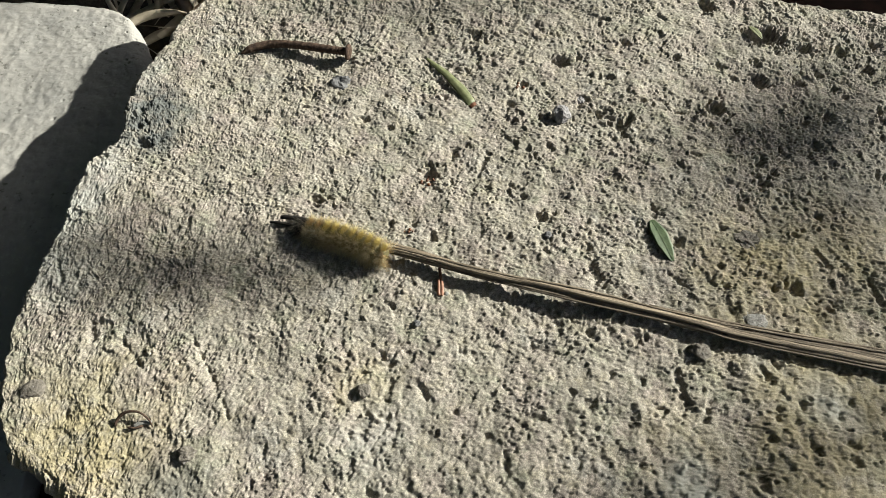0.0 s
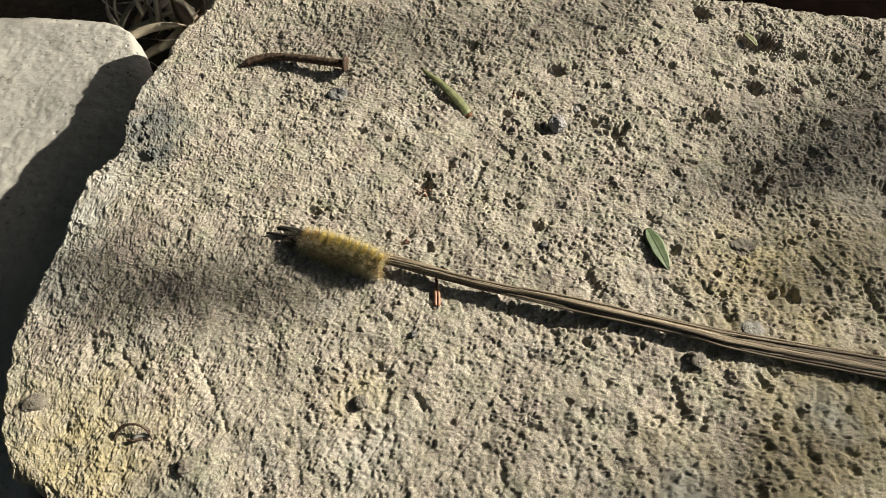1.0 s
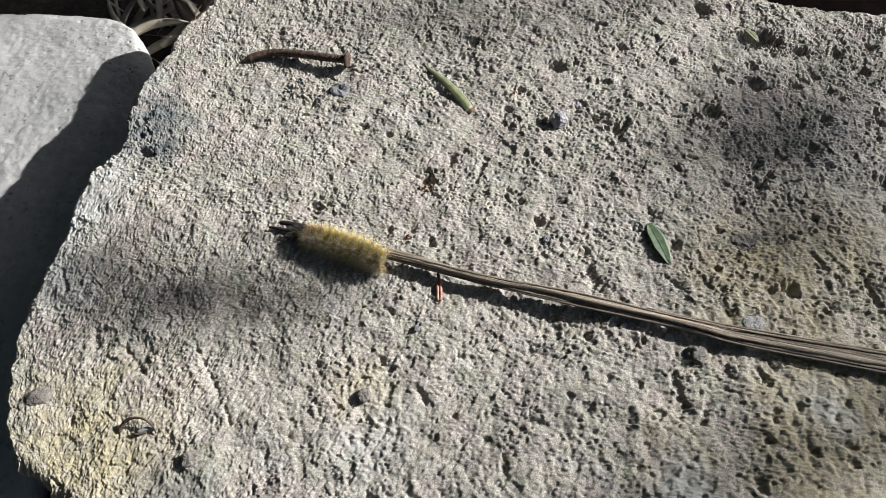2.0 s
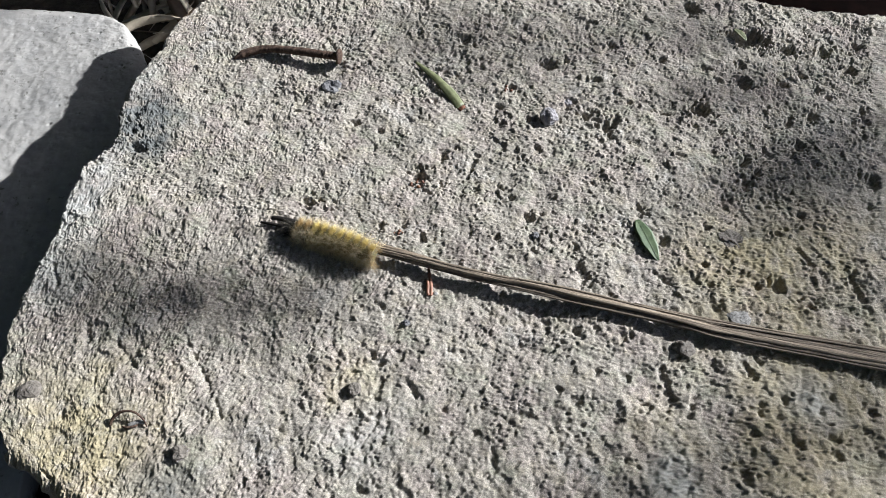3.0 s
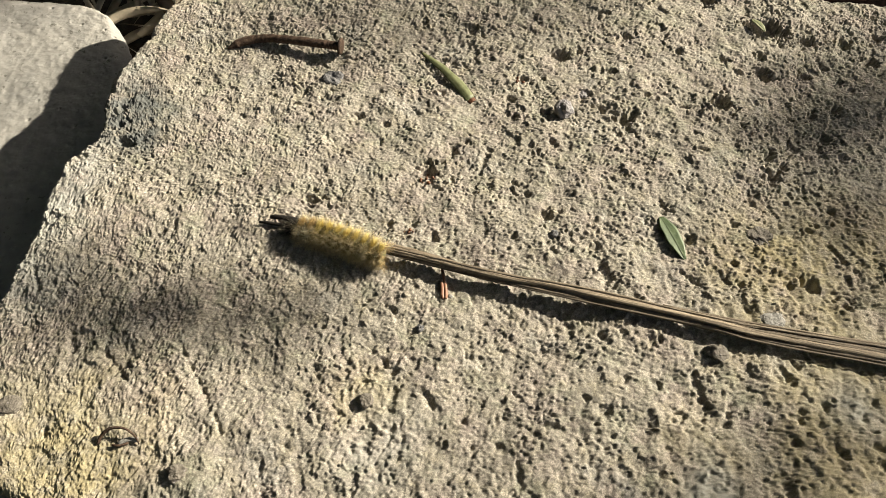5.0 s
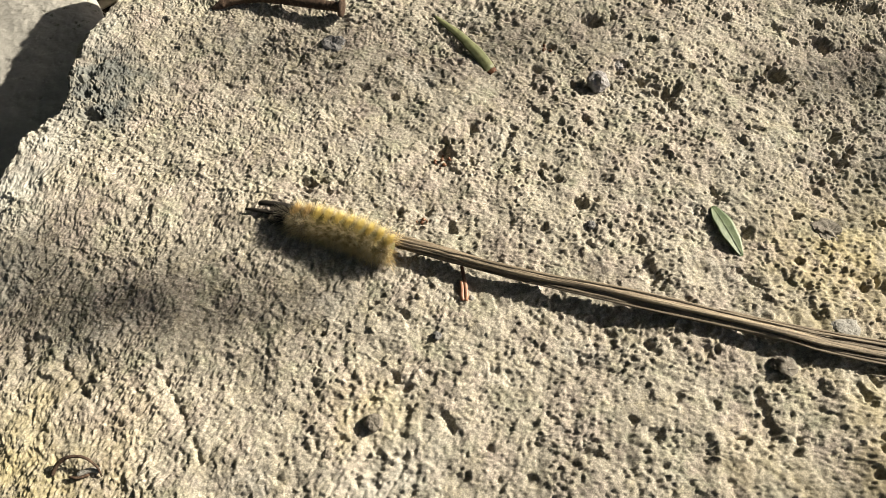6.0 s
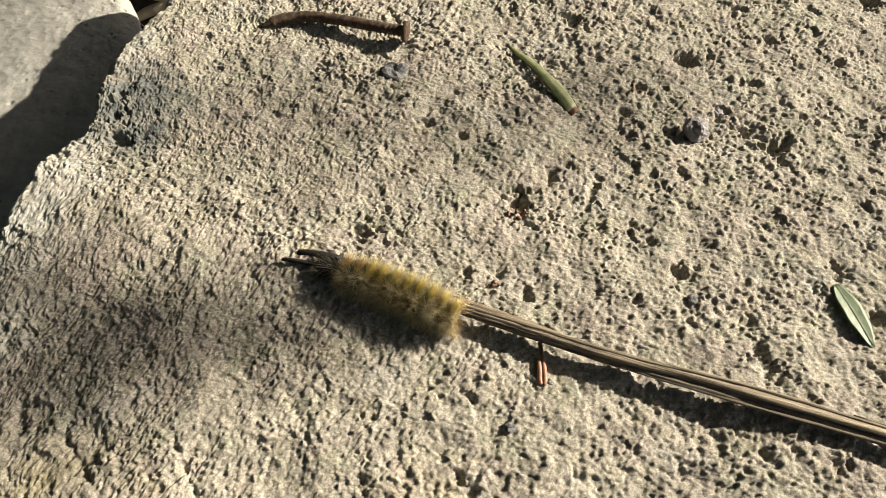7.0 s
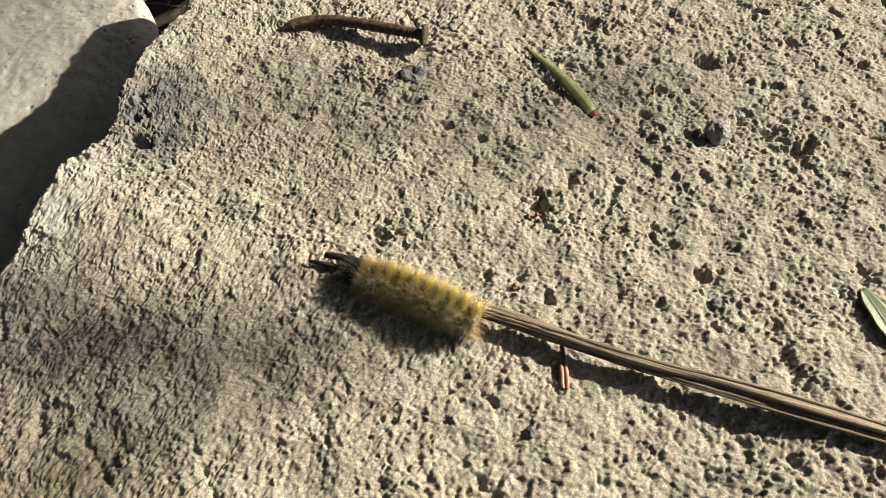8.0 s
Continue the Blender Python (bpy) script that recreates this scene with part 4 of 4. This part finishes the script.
def husk():
    root = empty("seed_husk", 0.7, 83.2, 0, 0)
    tagged(root, "small red-brown split seed husk under the dry stems", "seed husk")
    z = top_at(0.7, 84.3) + 0.6
    for sign in (-1, 1):
        pts = glide([(sign * 0.4 - 0.1, 3.0, z + 0.2), (sign * 0.45, 1.0, z + 0.35), (sign * 0.5, -1.0, z + 0.3), (sign * 0.25, -2.0, z + 0.05)], 14)
        v, f = tube(pts, [0.52] * 14 + [0.25], 8, 0.8, 0.08, 0, 3 + sign)
        solid("husk_half", v, f, HUSK, root)
    pts = glide([(0.2, 2.4, z + 0.2), (0.0, 4.6, z + 0.7), (-0.4, 6.6, z + 1.0)], 12)
    v, f = tube(pts, [0.45] * 12 + [0.3], 8, 0.8, 0.08, 0, 9)
    solid("stalk", v, f, BROWN_TIP, root, "dark red-brown stalk")
    v, f = lump(0.7, 0.7, 4.0, 8, 10, 0.2)
    solid("stub", [(q.x + 1.7, q.y - 1.2, q.z + z - 0.2) for q in v], f, SLATE_FLAKE, root, "pale crumb stuck to the husk")


husk()


def tendril():
    root = empty("dry_tendril", -76.8, 45.6, 0)
    tagged(root, "thin dark curled dry tendril standing on the stone", "dry tendril")
    z = top_at(-76.8, 45.6) + 0.4
    pts = glide([(-4.9, -1.6, z - 0.5), (-3.8, 0.2, z + 0.6), (-1.6, 1.3, z + 1.8), (1.6, 1.2, z + 2.0), (4.0, -0.4, z + 1.0), (4.9, -2.0, z - 0.2)], 30)
    v, f = tube(pts, [0.42 - 0.012 * abs(i - 8) for i in range(31)], 8, 1.3, 0.06, 0, 2)
    solid("arch", v, f, RUST, root, "dark brown arch")
    pts = glide([(4.4, -0.9, z - 0.1), (2.2, -0.9, z + 0.1), (0.0, -1.8, z - 0.1)], 12)
    v, f = tube(pts, [0.55] * 12 + [0.3], 8, 0.7, 0.1, 0, 5)
    solid("split_end", v, f, SLATE_FLAKE, root, "pale grey split end")
    pts = glide([(2.4, -1.6, z - 0.2), (0.4, -2.3, z + 0.1), (-1.4, -2.0, z - 0.2)], 10)
    v, f = tube(pts, [0.3] * 10 + [0.2], 8)
    solid("offshoot", v, f, RUST, root)


tendril()


def crumbs(x, y, count, spread, seed, material, label):
    """A pinch of crumbs in a pit."""
    root = empty("crumbs", x, y, 0)
    tagged(root, label, "crumbs")
    rnd = random.Random(seed)
    for k in range(count):
        px, py = rnd.gauss(0, spread), rnd.gauss(0, spread)
        r = rnd.uniform(0.2, 0.55)
        v, f = lump(r, 0.8, seed + k, 6, 8, 0.3)
        z = top_at(x + px, y + py) + r * 0.5
        solid("crumb", [(q.x + px, q.y + py, q.z + z) for q in v], f, material, root)


crumbs(-3.4, 120.6, 12, 1.1, 3, BROWN_TIP, "red-brown crumbs of bark lying in a pit")
crumbs(27.6, 160.4, 7, 0.8, 5, BROWN_TIP, "brown crumbs of bark lying in a small pit")
crumbs(-8.6, 101.8, 6, 0.9, 7, BROWN_TIP, "brown crumbs beside a pit of the stone")


# ---- unseen tree, added to shade the place ----
def tree():
    """A low tree out of view: its outer twigs throw the soft shade, its dome of leaves is added to block most of the
    sky's light.
    """
    root = new("tree")
    foot = Vector((900.0, 1250.0, GROUND))
    root.matrix_basis = pose(foot.x * MM, foot.y * MM, foot.z * MM)
    tagged(root, "unseen leafy green tree, added to dapple the stones and block sky light", "tree")
    rnd = random.Random(31)
    reach = 1350.0
    high = Vector((500.0, 900.0, 1500.0)) - foot
    v, f = tube(glide([(0, 0, -30), (25, 10, 400), (-30, -20, 900), high], 30), [62 - 1.2 * i for i in range(31)], 12, 1.0, 0.07, 0, 4)
    solid("trunk", v, f, BARK, root)
    centre = Vector((0, 100, 0)) + TO_SUN * reach - foot

    def clear(p, edge=0.0):
        """Whether the shadow of a place misses the stones."""
        h = p + foot - TO_SUN * ((p.z + foot.z) / TO_SUN.z)
        return not (-330 - edge < h.x < 230 + edge and -60 - edge < h.y < 270 + edge)

    for k in range(40):
        a, b = rnd.uniform(0, 6.28), rnd.uniform(0.15, 1.3)
        end = Vector((2100 * math.cos(a) * math.cos(b), 2100 * math.sin(a) * math.cos(b), 500 + 1600 * math.sin(b))) - foot
        start = high * rnd.uniform(0.7, 1.0)
        pts = glide([start, (start + end) / 2 + Vector((0, 0, 150)), end], 14)
        if all(clear(q, 40) for q in pts):
            v, f = tube(pts, [22 - 1.4 * i for i in range(15)], 7, 1.0, 0.1, 0, k)
            solid("limb", v, f, BARK, root)

    def foliage(places, long, wide, name, parent):
        verts, faces = [], []
        for p in places:
            d = Vector((rnd.gauss(0, 1), rnd.gauss(0, 1), rnd.gauss(0, 0.6))).normalized()
            q = (p + foot).normalized() + Vector((rnd.gauss(0, 0.4), rnd.gauss(0, 0.4), rnd.gauss(0, 0.4)))
            s = d.cross(q).normalized()
            d = q.cross(s).normalized()
            q = s.cross(d)
            size = rnd.uniform(0.75, 1.25)
            base = len(verts)
            for e, w, lift in ((-0.5, 0, 0), (0.05, -0.5, 0.15), (0.05, 0.5, 0.15), (0.5, 0, 0), (0.0, 0, 0.03), (0.0, 0, -0.03)):
                verts.append(p + d * (long * size * e) + s * (w * wide * size) + q * (lift * wide))
            for a, b in ((0, 1), (1, 3), (3, 2), (2, 0)):
                faces += [(base + a, base + b, base + 4), (base + b, base + a, base + 5)]
        return solid(name, verts, faces, SHRUB_LEAF, parent)

    # unseen dome of leaves, added to block sky light and deepen the shadows
    sky_block = []
    while len(sky_block) < 17000:
        a, b = rnd.uniform(0, 6.28), math.asin(rnd.uniform(0.08, 1.0))
        r = rnd.uniform(1500, 2300)
        p = Vector((r * math.cos(a) * math.cos(b), 100 + r * math.sin(a) * math.cos(b), r * math.sin(b))) - foot
        way = (p + foot).normalized()
        if way.x > 0.15 and way.z < 0.75:
            continue
        if clear(p, 12):
            sky_block.append(p)
    # more unseen leaves, added so that their shade darkens the ground behind the stones
    while len(sky_block) < 21000:
        h = Vector((rnd.uniform(-320, 520), rnd.uniform(318, 640), 0))
        p = h + TO_SUN * rnd.uniform(1500, 2300) - foot
        if clear(p, 14):
            sky_block.append(p)
    crown = foliage(sky_block, 90, 46, "crown", root)
    tagged(crown, kind="stuff")
    # unseen twigs placed to shade the stones: shade centre, half size along x and y, number of leaves
    sprays = []
    for reach, shades in (
            (1900.0, [(-98, 83, 15, 8, 4), (-78, 76, 20, 9, 11), (-56, 72, 13, 7, 4)]),
            (1900.0, [(124, 132, 26, 22, 5), (104, 150, 18, 14, 3), (142, 110, 18, 18, 3), (128, 92, 20, 14, 4)]),
            (3000.0, [(0, 205, 36, 13, 7), (-30, 200, 26, 13, 6), (50, 205, 30, 13, 6)]),
            (2600.0, [(112, 38, 24, 14, 4), (150, 170, 18, 12, 3), (40, 26, 45, 12, 9), (95, 30, 40, 14, 9)]),
            (3300.0, [(115, 160, 35, 30, 21), (120, 100, 35, 35, 30), (105, 45, 40, 25, 19)]),
            (2400.0, [(-122, 262, 26, 15, 9), (-150, 250, 20, 15, 6)]),
            (2100.0, [(-90, 64, 14, 9, 6)])):
        spray = new("unseen_shade_twig")
        spray.parent = root
        places = []
        for sx, sy, hx, hy, count in shades:
            for _ in range(count):
                places.append(Vector((rnd.gauss(sx, hx * 0.7), rnd.gauss(sy, hy * 0.7), 0)) + TO_SUN * (reach + rnd.uniform(-150, 150)) - foot)
        foliage(places, 21, 7, "small_leaves", spray)
        sprays.append(spray)
    return root, sprays


tree_root, twigs = tree()


def motions():
    """What moves: the caterpillar creeps and feels about with its head, the unseen twigs are moved as by wind to shift
    their shade.
    """
    creep = [(0.0, 0.7), (1.5, 0.2), (3.5, 0.1), (4.5, 0.0), (6.0, -0.5), (7.0, -0.9), (8.0, -0.9)]
    turn = radians(-22.0)
    walk(bug, [(t, pose((-27.3 + s * math.cos(turn)) * MM, (97.2 + s * math.sin(turn)) * MM, -1.6 * MM, 0, 0, -22.0)) for t, s in creep])
    feel = [(0.0, 0.2, 2), (1.5, 0.0, 0), (3.0, 0.1, -1), (4.5, 0.1, 0), (5.8, 0.0, 2), (6.5, -0.1, 1), (7.0, -1.0, 5), (7.3, -0.3, 2), (7.5, 0.4, 0), (8.0, 0.5, 1)]
    walk(bug_head, [(t, pose((-13.5 + s) * MM, 0.4 * MM, 3.6 * MM, 0, 0, a)) for t, s, a in feel])
    sways = (
        [(0.0, 2, 10), (0.8, 0, 9), (1.6, 2, 6), (2.6, 4, 2), (3.5, 3, 0), (4.5, 0, -2), (5.8, 0, 2), (6.6, -4, 6), (7.0, -2, 12), (7.5, -6, 10), (8.0, -9, 7)],
        [(0.0, 2, 8), (1.0, -14, -10), (1.7, -14, -8), (2.8, -20, 30), (3.5, 2, 2), (4.5, 2, 2), (5.8, 0, 18), (7.0, 6, 8), (8.0, -6, 8)],
        [(0.0, 0, 6), (1.0, -4, -10), (1.7, 8, 4), (2.8, 40, -18), (3.5, 0, -10), (4.0, -6, -18), (4.5, -12, -8), (5.5, -20, -25), (6.4, -38, -52), (7.2, -44, -54), (8.0, -44, -52)],
        [(0.0, 0, 0), (2.0, 4, 3), (4.0, -3, 4), (6.0, 3, -2), (8.0, 0, 2)],
        [(0.0, 5, -6), (0.5, 70, 4), (1.0, 45, 0), (1.5, 0, 0), (2.4, 15, -5), (3.0, 25, -20), (3.4, 85, -5), (3.8, 100, 0), (4.2, 60, 0), (4.5, 10, 0), (4.9, 25, 0), (5.8, 80, 6), (7.0, 75, 4), (8.0, 35, 0)],
        [(0.0, -10, 150), (3.0, 0, 150), (4.0, 0, 120), (4.7, 0, 60), (5.8, 0, 5), (6.5, 0, 0), (8.0, 5, 4)],
        [(0.0, 0, -130), (5.0, 0, -130), (5.8, 0, -90), (6.4, 0, -30), (7.0, 0, 2), (7.5, 0, -2), (8.0, 4, -8)])
    for twig, rows in zip(twigs, sways):
        walk(twig, [(t, pose(a * MM, b * MM, 0)) for t, a, b in rows])


motions()
